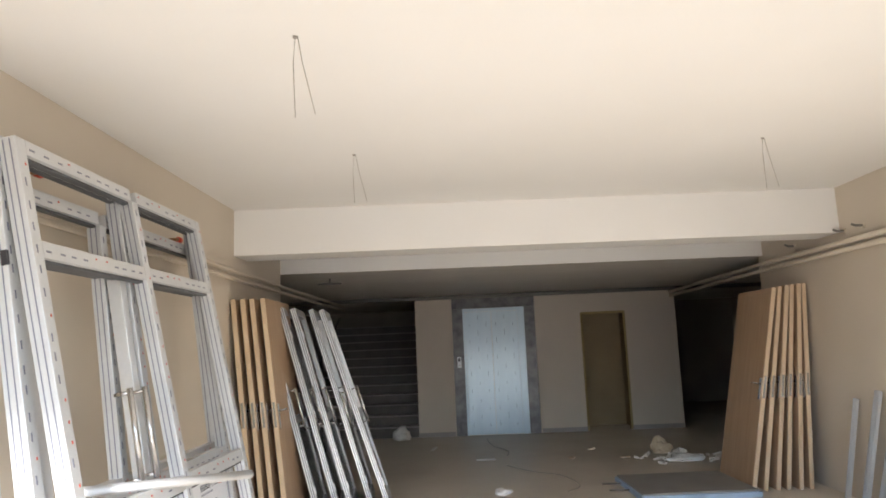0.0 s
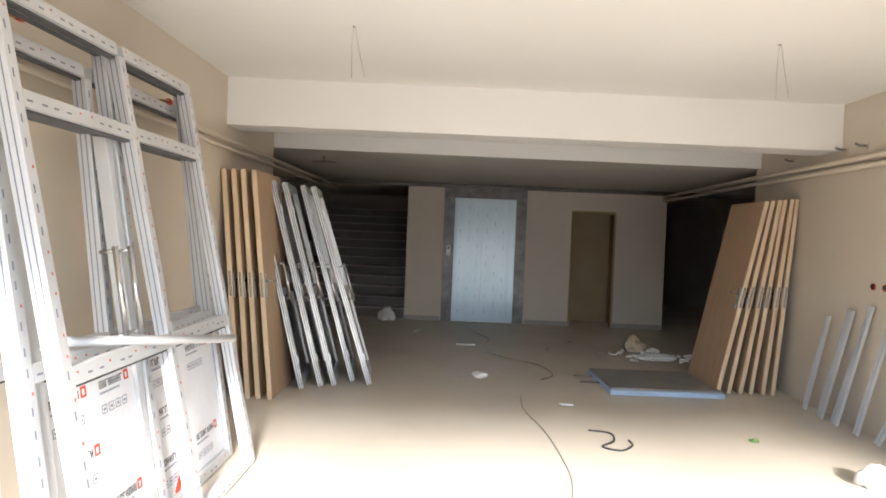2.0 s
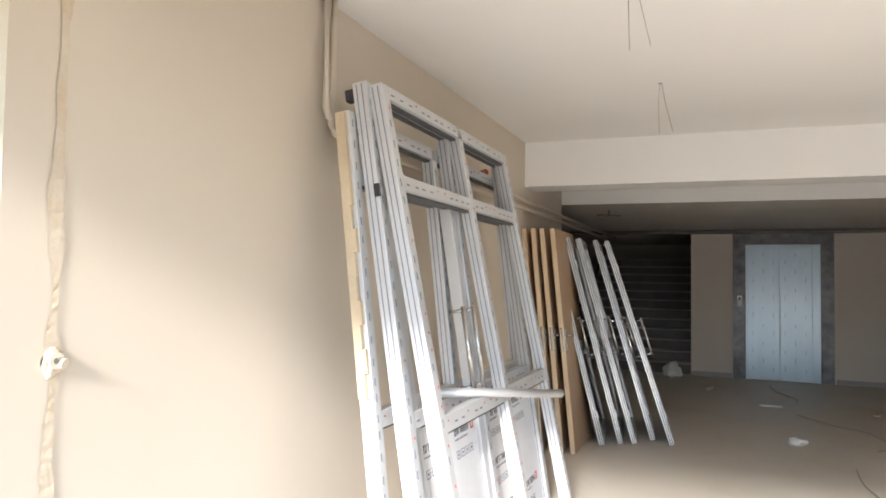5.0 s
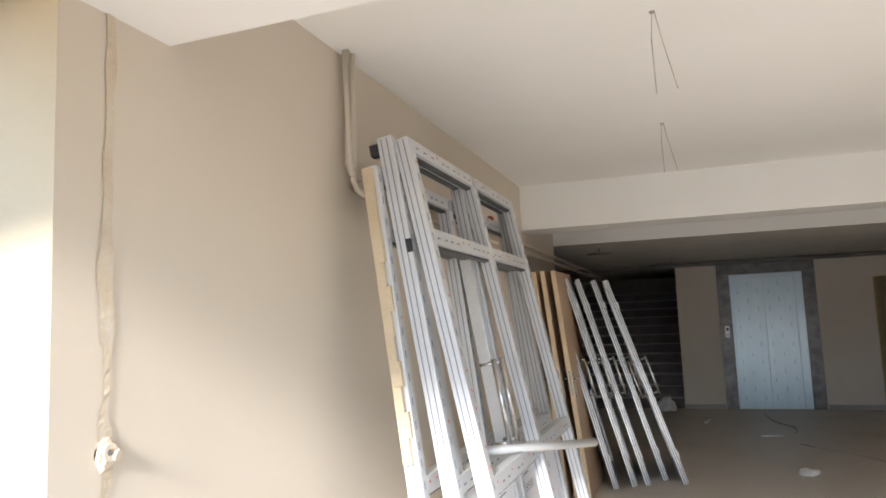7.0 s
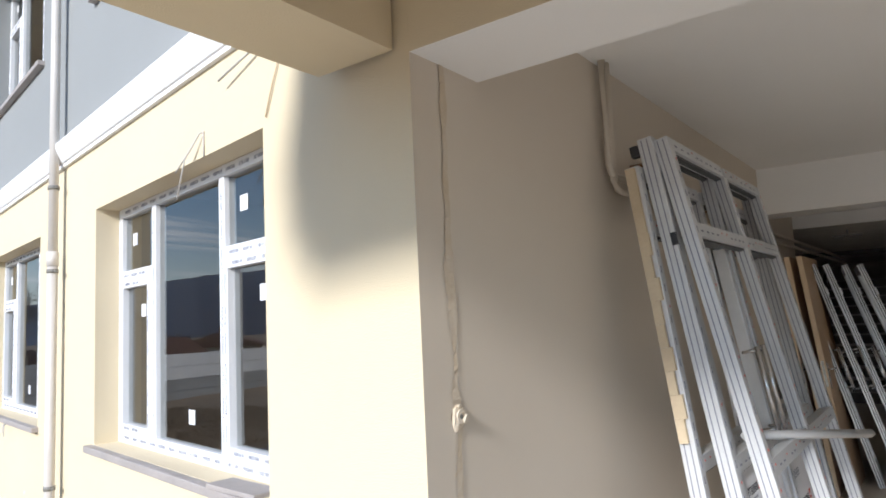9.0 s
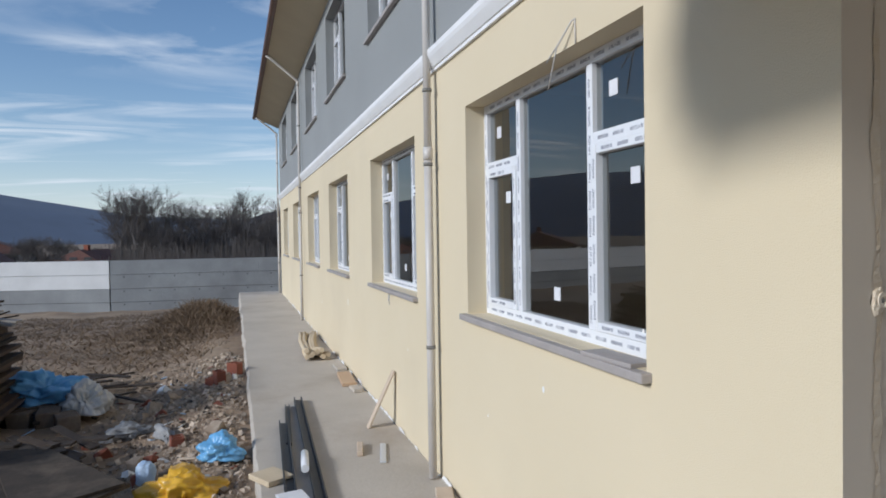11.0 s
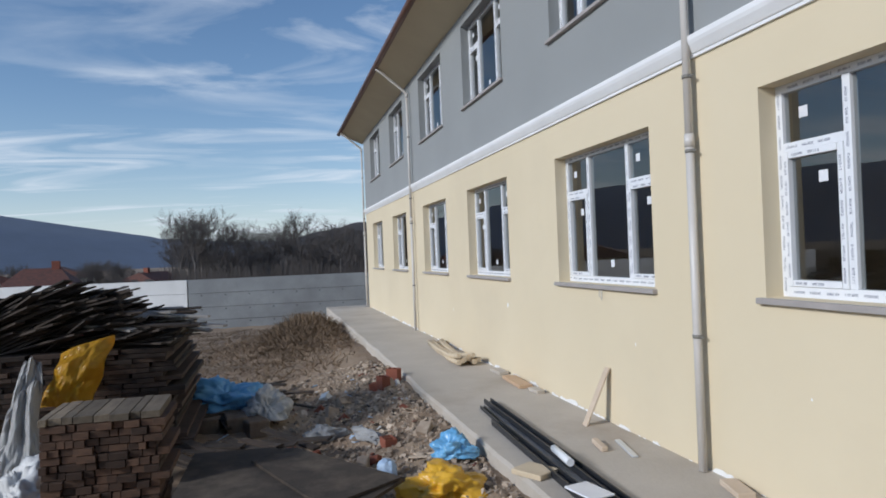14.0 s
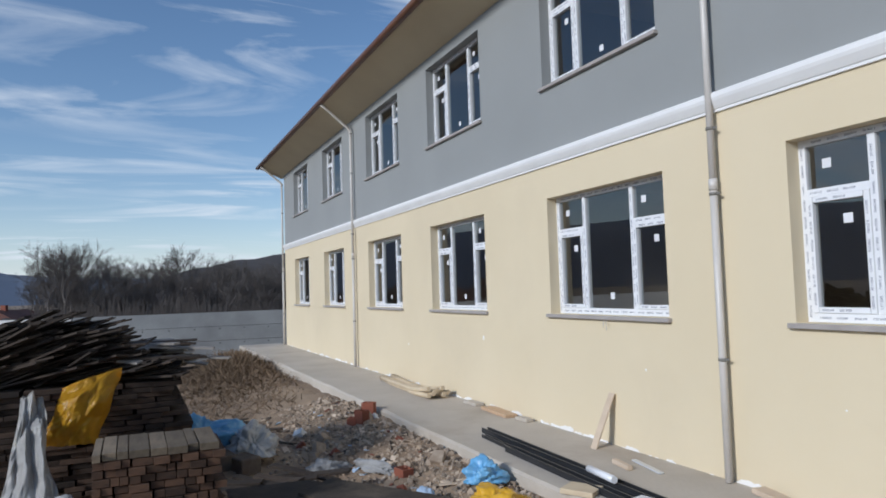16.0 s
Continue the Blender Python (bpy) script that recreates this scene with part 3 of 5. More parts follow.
def entrance_frame(x, y, deg, z, seed, handles, panels=True, yaw=0.0, w=1.80, h=2.50, split=0.5, sash=True):
    rnd = random.Random(seed)
    fr = thing("entrance_frame", "white aluminium entrance door frame in printed film leaning on the wall", "door frame", lean(x, y, deg, z, yaw), "stored entrance frames")
    t, b = 0.07, 0.065
    m = w * split
    bars = [("stile", 0, b, 0, h), ("stile", w - b, w, 0, h), ("mullion", m, m + b, 0.03, h - b)]
    for nm, y0, y1, z0, z1 in bars:
        st = boxpart(nm, (0, t, y0, y1, z0, z1), M_ALU, fr, bevel=0.004)
        bm = bmesh.new()
        print_marks(bm, t, y0, y1, z0, z1, rnd)
        part("film_print", bm, [M_GREYINK, M_RED], st, "small grey and red printed marks")["kind"] = "stuff"
        bm = bmesh.new()
        for xx in (0.018, 0.045):
            box(bm, xx, xx + 0.005, y0 - 0.0012, y0, z0 + 0.01, z1 - 0.01)
        part("groove", bm, M_GREYINK, st, "grey profile groove")
    for nm, z0, z1 in (("head", h - b, h), ("transom", 1.99, 2.06), ("lock_rail", 0.91, 0.985), ("bottom_rail", 0.0, 0.06)):
        for y0, y1 in ((b, m), (m + b, w - b)):
            rl = boxpart(nm, (0.001, t - 0.001, y0, y1, z0, z1), M_ALU, fr, bevel=0.003)
            bm = bmesh.new()
            print_marks(bm, t - 0.001, y0, y1, z0, z1, rnd, along="y")
            part("film_print", bm, [M_GREYINK, M_RED], rl, "small grey and red printed marks")["kind"] = "stuff"
            boxpart("gasket", (0.02, 0.05, y0, y1, z0 - 0.012, z0), M_ALUD, rl, "dark gasket", bevel=0)
    # the door sash in the wide bay
    for y0, y1 in ((b + 0.012, b + 0.075), (m - 0.075, m - 0.012)) if sash else ():
        boxpart("sash_stile", (-0.01, t - 0.012, y0, y1, 0.07, 1.985), M_ALU, fr, bevel=0.004)
    if panels:
        for y0, y1 in ((b + 0.08, m - 0.08), (m + b + 0.005, w - b - 0.005)):
            pn = boxpart("film_panel", (0.022, 0.040, y0, y1, 0.065, 0.895), M_FILM, fr, "white panel under printed protective film", bevel=0)
            bm = bmesh.new()
            W = y1 - y0
            for k in range(3):
                zz = 0.24 + 0.27 * k
                for c in range(2):
                    yy = y0 + 0.03 + c * W * 0.52 + 0.05 * (k % 2)
                    if yy + W * 0.4 > y1:
                        continue
                    lw = W * 0.30 / 8
                    for j in range(8):
                        letter(bm, 0.0405, yy + j * lw, zz, lw * 0.72, 0.036, rnd, 0)
                    box(bm, 0.0405, 0.0417, yy + W * 0.31, yy + W * 0.31 + 0.045, zz - 0.004, zz + 0.045, mi=1)
                    box(bm, 0.0418, 0.0422, yy + W * 0.31 + 0.012, yy + W * 0.31 + 0.030, zz + 0.006, zz + 0.032, mi=3)
                    for j in range(14):
                        box(bm, 0.0405, 0.0413, yy + j * 0.013, yy + j * 0.013 + 0.008, zz - 0.026, zz - 0.016, mi=2)
                    for j in range(4):
                        y2, z2 = yy + j * 0.062, zz - 0.115
                        for d in ((0, 0.045, 0, 0.004), (0, 0.045, 0.036, 0.04), (0, 0.004, 0.004, 0.036), (0.041, 0.045, 0.004, 0.036), (0.014, 0.032, 0.014, 0.026)):
                            box(bm, 0.0405, 0.0413, y2 + d[0], y2 + d[1], z2 + d[2], z2 + d[3], mi=2)
            q = Matrix.Translation((0, y0 + 0.24, 0.13)) @ Matrix.Rotation(radians(40), 4, "X")
            box(bm, 0.0405, 0.0418, -0.11, 0.11, -0.03, 0.02, m=q, mi=1)
            box(bm, 0.0405, 0.0419, -0.03, 0.03, -0.12, 0.02, m=q, mi=1)
            part("film_print", bm, [M_BLACK, M_RED, M_GREYINK, M_FILM], pn, "bars and red shapes printed on the film")["kind"] = "stuff"
    if handles:
        for yy, s in ((m - 0.11, 1), (m - 0.26, 1)):
            hd = tubepart("pull_handle", [(t + 0.055, yy, 0.98), (t + 0.055, yy, 1.42)], 0.014, M_CHROME, fr, "polished steel pull handle", n=12)
            tubepart("arm", [(t - 0.02, yy, 1.40), (t + 0.055, yy, 1.40)], 0.009, M_CHROME, hd)
            tubepart("arm", [(t - 0.02, yy, 1.0), (t + 0.055, yy, 1.0)], 0.009, M_CHROME, hd)
    return fr


entrance_frame(0.797, 1.465, 12.0, 0, 1, False, panels=False, w=1.89, h=2.485, split=0.495, sash=False)
fr2 = entrance_frame(0.612, 1.44, 9.3, 0, 2, True, w=2.03, h=2.475, split=0.47)
boxpart("corner_block", (-0.045, 0.0, 0.004, 0.05, 2.40, 2.455), M_BLACK, fr2, "black plastic corner block")
boxpart("joint_cap", (0.045, 0.073, -0.004, 0.012, 1.94, 2.0), M_BLACK, fr2, "black joint cap")
entrance_frame(0.442, 1.39, 7.0, 0, 3, False, panels=False, w=2.3, h=2.32, split=0.405, sash=False)
fo = thing("foam_strip", "torn yellow foam strip stuck on a frame edge", "foam strip", lean(0.442, 1.367, 7.0))
bm = bmesh.new()
rnd = random.Random(8)
for k in range(12):
    box(bm, 0.01, 0.045 + 0.02 * rnd.random(), 0.0, 0.022, 1.05 + k * 0.105, 1.15 + k * 0.105 + 0.004)
part("foam", bm, M_FOAM, fo)
sb = thing("loose_bar", "loose white aluminium bar lying across the frames", "bar")
tubepart("bar_body", [(0.50, 1.75, 1.03), (0.93, 2.62, 0.93)], 0.022, M_ALU, sb, n=4)
for x, y, l, a in ((0.96, 1.34, 0.42, 22), (1.0, 1.48, 0.5, 16)):
    st = thing("short_profile", "short white aluminium profile leaning on the stacked frames", "bar", pose(x, y, 0, 0, -a, 0))
    boxpart("profile", (0, 0.03, 0, 0.05, 0, l), M_ALU, st)
    boxpart("groove", (0.03, 0.031, 0.02, 0.03, 0.01, l - 0.01), M_ALUD, st, bevel=0)

# metal profiles leaning on the right wall
for k, (y, l, t, dx) in enumerate(((5.44, 0.94, 7, 0.13), (5.20, 1.04, 12, 0.12), (5.12, 1.04, 9, 0.15), (4.96, 1.08, 14, 0.13), (4.88, 1.10, 10, 0.15), (4.60, 1.12, 11, 0.14), (4.32, 0.75, 22, 0.14), (4.15, 1.1, 12, 0.13))):
    b = thing("metal_profile", "thin galvanised metal profile leaning on the beige wall", "profile", pose(XR - 0.02 - dx, y, 0, t, math.degrees(math.asin(dx / l)), 0), "profiles by the wall")
    boxpart("web", (-0.004, 0, 0, 0.05, 0, l), M_ALU, b, bevel=0)
    boxpart("flange", (-0.028, -0.004, 0, 0.004, 0, l), M_ALU, b, bevel=0)
    boxpart("flange", (-0.028, -0.004, 0.046, 0.05, 0, l), M_ALU, b, bevel=0)

# flat panel on the floor
pn = thing("floor_panel", "grey dusty panel on a pale blue foam backing lying flat", "panel", pose(3.74, 5.72, 0, 0, 0, 1.5))
boxpart("board", (0.02, 1.14, 0.03, 1.02, 0.056, 0.075), M_PANEL, pn)
boxpart("foam_core", (0, 1.16, 0, 1.04, 0.006, 0.055), M_BLUEFOAM, pn, "pale blue foam")
for y in (0.45, 0.78):
    tubepart("rod", [(-0.2, y + 0.02, 0.03), (0.02, y, 0.03)], 0.009, M_CABLE, pn, "dark rod")


def rag(name, label, category, m, mats, size, seed, fine=0.55, folds=0.35, group="", flat=1.0):
    """A crumpled bag or heap: a rounded sheet with folds, resting on its base."""
    bm = bmesh.new()
    bmesh.ops.create_icosphere(bm, subdivisions=5 if max(size) > 0.25 else 4, radius=1.0)
    off = Vector((seed * 7.3, seed * 3.1, seed * 1.7))
    for v in bm.verts:
        p = v.co.copy()
        d = noise.noise(p * 1.3 + off) * folds + (0.5 - abs(noise.noise(p * 2.9 + off))) * folds * 0.7 - folds * 0.2 + (0.3 - abs(noise.noise(p * 6 + off))) * folds * fine
        p *= 0.8 + d
        p.z = max(p.z, -0.35)
        v.co = Vector((p.x * size[0], p.y * size[1], (p.z + 0.35) * size[2] * flat))
    for f in bm.faces:
        f.smooth = True
    return solo(name, bm, mats, label, category, m, group)


rag("plaster_sack", "small crumpled cement sack on the lobby floor", "sack", pose(4.75, 8.6, 0), M_FOAM, (0.17, 0.14, 0.17), 2)
bm = bmesh.new()
rnd = random.Random(11)
for k in range(60):
    a, r = rnd.random() * 6.28, abs(rnd.gauss(0, 0.22))
    s = 0.012 + 0.03 * rnd.random()
    q = pose(4.85 + r * math.cos(a) * 1.2, 8.05 + r * math.sin(a), 0, rnd.random() * 30, rnd.random() * 30, rnd.random() * 360)
    box(bm, -s * 1.6, s * 1.6, -s, s, 0.0, s, m=q)
solo("plaster_debris", bm, M_WHITE, "scattered white plaster crumbs and paper on the floor", "debris", kind="stuff")
rag("paper_heap", "torn white paper heap on the lobby floor", "paper", pose(4.9, 7.9, 0), M_WHITE, (0.24, 0.12, 0.07), 5)
rag("paper_scrap", "crumpled white scrap on the lobby floor", "scrap", pose(2.45, 6.35, 0), M_WHITE, (0.11, 0.09, 0.05), 7)
rag("white_bag", "crumpled white plastic bag on the lobby floor", "bag", pose(4.92, 3.40, 0), M_WHITE, (0.13, 0.11, 0.12), 23)
rag("green_scrap", "small green leaf scrap on the lobby floor", "scrap", pose(4.55, 4.32, 0), mat("green_scrap", (0.10, 0.20, 0.05), rough=0.6), (0.05, 0.035, 0.02), 24)
rag("paper_stack", "pale cardboard scrap at the foot of the stairs", "scrap", pose(1.0, 10.9, 0), M_WHITE, (0.18, 0.14, 0.2), 9)
for x, y, a, l in ((2.35, 8.5, 4, 0.26), (3.22, 5.25, -4, 0.13), (3.5, 8.4, 60, 0.1), (1.6, 9.7, 80, 0.3), (3.9, 9.1, 30, 0.1), (4.2, 8.3, 10, 0.12)):
    s = thing("offcut", "small pale offcut lying on the dusty floor", "offcut", pose(x, y, 0, 0, 0, a), "offcuts on the floor")
    boxpart("strip", (-l / 2, l / 2, -0.025, 0.025, 0.001, 0.018), M_PINK if x > 3.4 else M_WHITE, s)


def cable(name, pts, r, m, label):
    bm = bmesh.new()
    fine = []
    n = len(pts)
    for i in range(n - 1):
        p0, p1, p2, p3 = (Vector((*pts[min(max(j, 0), n - 1)], r)) for j in (i - 1, i, i + 1, i + 2))
        for k in range(6):
            u = k / 6
            fine.append(0.5 * (2 * p1 + (p2 - p0) * u + (2 * p0 - 5 * p1 + 4 * p2 - p3) * u * u + (3 * p1 - p0 - 3 * p2 + p3) * u ** 3))
    tube(bm, fine, r, 6)
    return solo(name, bm, m, label, "cable")


cable("floor_cable", [(2.86, 2.9), (2.93, 3.4), (2.9, 4.3), (2.80, 5.0), (2.83, 5.6)], 0.0055, M_WIRE, "thin grey cable lying across the floor")
cable("floor_hose", [(3.26, 4.42), (3.42, 4.36), (3.40, 4.15), (3.28, 4.0), (3.40, 3.92), (3.52, 4.06), (3.52, 4.2)], 0.0075, M_BLACK, "short curled black hose on the floor")
cable("floor_cable", [(2.6, 8.0), (2.9, 7.5), (3.2, 7.2), (3.3, 6.6), (3.1, 6.3)], 0.006, M_WIRE, "thin grey cable lying across the floor")
cable("floor_cable", [(2.45, 10.6), (2.5, 9.8), (2.7, 9.2), (2.65, 8.7)], 0.008, M_WIRE, "grey cable lying before the lift")

# ---- porch ----
bm = bmesh.new()
box(bm, -1.3, 7.5, -7.5, -0.004, -0.75, -0.004)
setting("porch_floor", bm, M_CONC, "bare concrete porch slab before the entrance", "floor")
bm = bmesh.new()
box(bm, -0.43, -0.07, -1.55, 0.0, LINT + 0.025, 3.0)
box(bm, -0.43, 6.2, -1.55, -1.25, LINT + 0.002, 2.998)
box(bm, 5.85, 6.2, -1.25, 0.0, LINT, 3.0)
setting("porch_beam", bm, M_YELLOW, "yellow rendered beams carrying the porch roof", "beam")
bm = bmesh.new()
box(bm, -0.43, 6.2, -1.55, -0.004, 3.004, 3.25)
setting("porch_roof", bm, M_YELLOW, "flat yellow underside of the porch roof", "roof")
# added out of view: its overhang widens the porch shadow on the facade
bm = bmesh.new()
box(bm, -0.58, 6.35, -1.70, -1.552, 2.94, 3.13)
box(bm, -0.56, -0.432, -1.552, -0.15, 2.64, 3.13)
setting("porch_moulding", bm, M_TRIM, "unseen white moulding added to widen the porch shadow", "trim")
for x in (5.9,):
    bm = bmesh.new()
    box(bm, x, x + 0.3, -1.55, -1.25, -0.004, LINT)
    setting("porch_post", bm, M_YELLOW, "yellow rendered porch post", "post")
bm = bmesh.new()
box(bm, XR + 0.252, 9.0, -0.002, 0.25, 0, 6.0)
setting("wall_front_right", bm, M_YELLOW, "yellow rendered wall beside the entrance", "wall")
bm = bmesh.new()
box(bm, -0.3, 9.0, 0.252, 16, 3.06, 5.9)
setting("upper_storey", bm, M_GREY, "grey rendered upper storey over the lobby", "wall")

# ---- the wing ----
XF = -24.6
WINS = [(-3.30, -0.98), (-7.02, -4.80), (-11.02, -8.84), (-14.78, -12.58), (-18.95, -16.85), (-22.95, -20.85)]
Z0, Z1, U0, U1, EAVE, GRD, BAND = 0.93, 2.495, 4.02, 5.53, 5.72, -0.60, 3.0


def pierced(name, z0, z1, wz0, wz1, material, label, x_start):
    xs = sorted({x_start, XF, *(v for w in WINS for v in w)})
    zs = [z0, wz0, wz1, z1]
    bm = bmesh.new()
    T = 0.3
    solid = {}
    for i in range(len(xs) - 1):
        for j in range(3):
            mid = (xs[i] + xs[i + 1]) / 2
            solid[i, j] = not (j == 1 and any(a < mid < b for a, b in WINS))

    def quad(*p):
        bm.faces.new([bm.verts.new(q) for q in p])

    for i in range(len(xs) - 1):
        for j in range(3):
            a, b, c, d = xs[i], xs[i + 1], zs[j], zs[j + 1]
            if solid[i, j]:
                quad((a, 0, c), (b, 0, c), (b, 0, d), (a, 0, d))
                quad((b, T, c), (a, T, c), (a, T, d), (b, T, d))
            else:
                quad((a, 0, c), (a, T, c), (a, T, d), (a, 0, d))
                quad((b, T, c), (b, 0, c), (b, 0, d), (b, T, d))
                quad((a, T, c), (a, 0, c), (b, 0, c), (b, T, c))
                quad((a, 0, d), (a, T, d), (b, T, d), (b, 0, d))
    quad((XF, T, z0), (XF, 0, z0), (XF, 0, z1), (XF, T, z1))
    bmesh.ops.remove_doubles(bm, verts=bm.verts[:], dist=0.0005)
    me = bpy.data.meshes.new(name)
    bm.to_mesh(me)
    bm.free()
    me.materials.append(material)
    ob = new(name, me)
    ob.matrix_basis = WING
    return tagged(ob, label, "wall", kind="structure")


pierced("wall_wing_ground", GRD - 0.3, BAND, Z0, Z1, M_YELLOW, "pale yellow rendered ground-storey wall of the school wing", -0.254)
pierced("wall_wing_upper", BAND, EAVE + 0.1, U0, U1, M_GREY, "grey rendered upper-storey wall of the school wing", -0.254)
bm = bmesh.new()
box(bm, XF, XF + 0.3, 0.302, 9.0, GRD - 0.3, EAVE + 0.1)
box(bm, XF, -7.5, 8.8, 9.0, GRD - 0.3, EAVE + 0.1)
setting("wall_wing_end", bm, M_YELLOW, "plain rendered end wall of the wing", "wall", WING)
bm = bmesh.new()
for z in (-0.2, 2.75):
    box(bm, XF + 0.3, -0.92, 0.302, 3.5, z, z + 0.2)
box(bm, XF + 0.3, -0.92, 3.5, 3.6, -0.2, EAVE)
box(bm, -0.92, -0.82, 0.302, 3.4, -0.2, EAVE)
for x in (-4.0, -7.9, -11.8, -15.8, -19.9):
    box(bm, x, x + 0.1, 0.31, 3.5, 0.0, EAVE)
box(bm, XF + 0.3, -0.92, 0.302, 3.6, 5.62, 5.7)
setting("room_walls", bm, M_ROOM, "bare unlit rooms behind the windows", "wall", WING)

# white band between the storeys, stepped like a cornice
bm = bmesh.new()
prof = [(0.0, 2.93), (-0.025, 2.93), (-0.025, 2.955), (-0.035, 2.96), (-0.05, 2.985), (-0.075, 3.03), (-0.085, 3.06), (-0.085, 3.10), (-0.05, 3.12), (0.0, 3.125)]
for (ya, za), (yb, zb) in zip(prof, prof[1:]):
    bm.faces.new([bm.verts.new(p) for p in ((XF - 0.08, ya, za), (-0.62, ya, za), (-0.62, yb, zb), (XF - 0.08, yb, zb))])
bm.faces.new([bm.verts.new((XF - 0.08, y, z)) for y, z in prof])
bmesh.ops.remove_doubles(bm, verts=bm.verts[:], dist=0.0005)
setting("band_moulding", bm, M_TRIM, "white cornice moulding between yellow and grey storeys", "trim", WING)

# eaves, gutter and roof
bm = bmesh.new()
v = lambda *p: bm.verts.new(p)
bm.faces.new((v(XF - 0.62, 0.0, EAVE), v(1.0, 0.0, EAVE), v(1.0, -0.82, EAVE + 0.35), v(XF - 0.62, -0.82, EAVE + 0.35)))
bm.faces.new((v(XF - 0.62, 0.0, EAVE), v(XF - 0.62, 9.0, EAVE), v(XF, 9.0, EAVE), v(XF, 0.0, EAVE)))
bm.faces.new((v(XF - 0.62, 0.0, EAVE), v(XF - 0.62, -0.82, EAVE + 0.35), v(XF - 0.62, 0.0, EAVE + 0.40)))
setting("eaves_soffit", bm, M_SOFFIT, "cream eaves boarding under the roof edge", "eaves", WING)
bm = bmesh.new()
bm.faces.new((v(XF - 0.66, -0.86, EAVE + 0.43), v(1.0, -0.86, EAVE + 0.43), v(1.0, 4.5, EAVE + 2.1), v(XF + 4, 4.5, EAVE + 2.1)))
bm.faces.new((v(XF - 0.66, -0.86, EAVE + 0.43), v(XF + 4, 4.5, EAVE + 2.1), v(XF - 0.66, 9.4, EAVE + 0.43)))
bm.faces.new((v(XF - 0.66, 9.4, EAVE + 0.43), v(XF + 4, 4.5, EAVE + 2.1), v(1.0, 4.5, EAVE + 2.1), v(1.0, 9.4, EAVE + 0.43)))
setting("roof", bm, M_TILE, "shallow red tiled roof of the wing", "roof", WING)
bm = bmesh.new()
for y, z in ((-0.86, EAVE + 0.37),):
    tube(bm, [(XF - 0.68, y, z), (1.0, y, z)], 0.065, 10)
box(bm, XF - 0.66, 1.0, -0.83, -0.80, EAVE + 0.31, EAVE + 0.43)
solo("gutter", bm, M_GUTTER, "brown metal gutter along the roof edge", "gutter", WING)


def downpipe(x):
    d = thing("downpipe", "grey plastic downpipe clamped to the facade", "downpipe", WING @ pose(x, 0, 0), "downpipes on the facade")
    y = -0.085
    tubepart("pipe", [(0, y, GRD + 0.03), (0, y, 2.2)], 0.036, M_DOWN, d, n=14)
    tubepart("pipe", [(0, y, 2.2), (0, y, EAVE - 0.35)], 0.034, M_DOWN, d, n=14)
    tubepart("offset", [(0, y, EAVE - 0.36), (0, y - 0.03, EAVE - 0.27), (0, -0.72, EAVE + 0.22), (0, -0.84, EAVE + 0.31)], 0.034, M_DOWN, d, n=12)
    for z in (2.17, EAVE - 0.4):
        tubepart("socket_joint", [(0, y, z), (0, y, z + 0.11)], 0.042, M_DOWN, d, n=14)
    for z in (0.55, 2.12, 2.75, 4.3):
        c = tubepart("clamp", [(0, y, z), (0, y, z + 0.03)], 0.041, M_CABLE, d, "metal clamp", n=14)
        boxpart("screw", (0.03, 0.07, y, y + 0.015, z + 0.005, z + 0.025), M_CABLE, c, bevel=0)
    return d


downpipe(-4.04)
downpipe(-15.75)
downpipe(XF - 0.02)


def part_print(bm, parent):
    if bm.faces:
        part("film_print", bm, M_GREYINK, parent, "grey printed marks on protective film")["kind"] = "stuff"
    else:
        bm.free()


def words(bm, x0, x1, z0, z1, y, rnd):
    """Repeated unreadable word-like marks along a profile under its film."""
    up = z1 - z0 > x1 - x0
    a0, a1, c = (z0, z1, (x0 + x1) / 2) if up else (x0, x1, (z0 + z1) / 2)
    k = a0 + 0.03 + 0.04 * rnd.random()
    while k < a1 - 0.13:
        for j in range(6):
            p, q = k + j * 0.017, k + j * 0.017 + 0.012
            bars = [(p, p + 0.0035, -0.009, 0.009)]
            if rnd.random() < 0.75:
                bars.append((q - 0.0035, q, -0.009, 0.009))
            h = rnd.choice((-0.009, -0.002, 0.0055))
            bars.append((p + 0.0035, q - 0.0035, h, h + 0.0035))
            for u0, u1, v0, v1 in bars:
                if up:
                    box(bm, c + v0, c + v1, y - 0.0012, y - 0.0002, u0, u1)
                else:
                    box(bm, u0, u1, y - 0.0012, y - 0.0002, c + v0, c + v1)
        k += 0.14 + 0.012 * rnd.random()


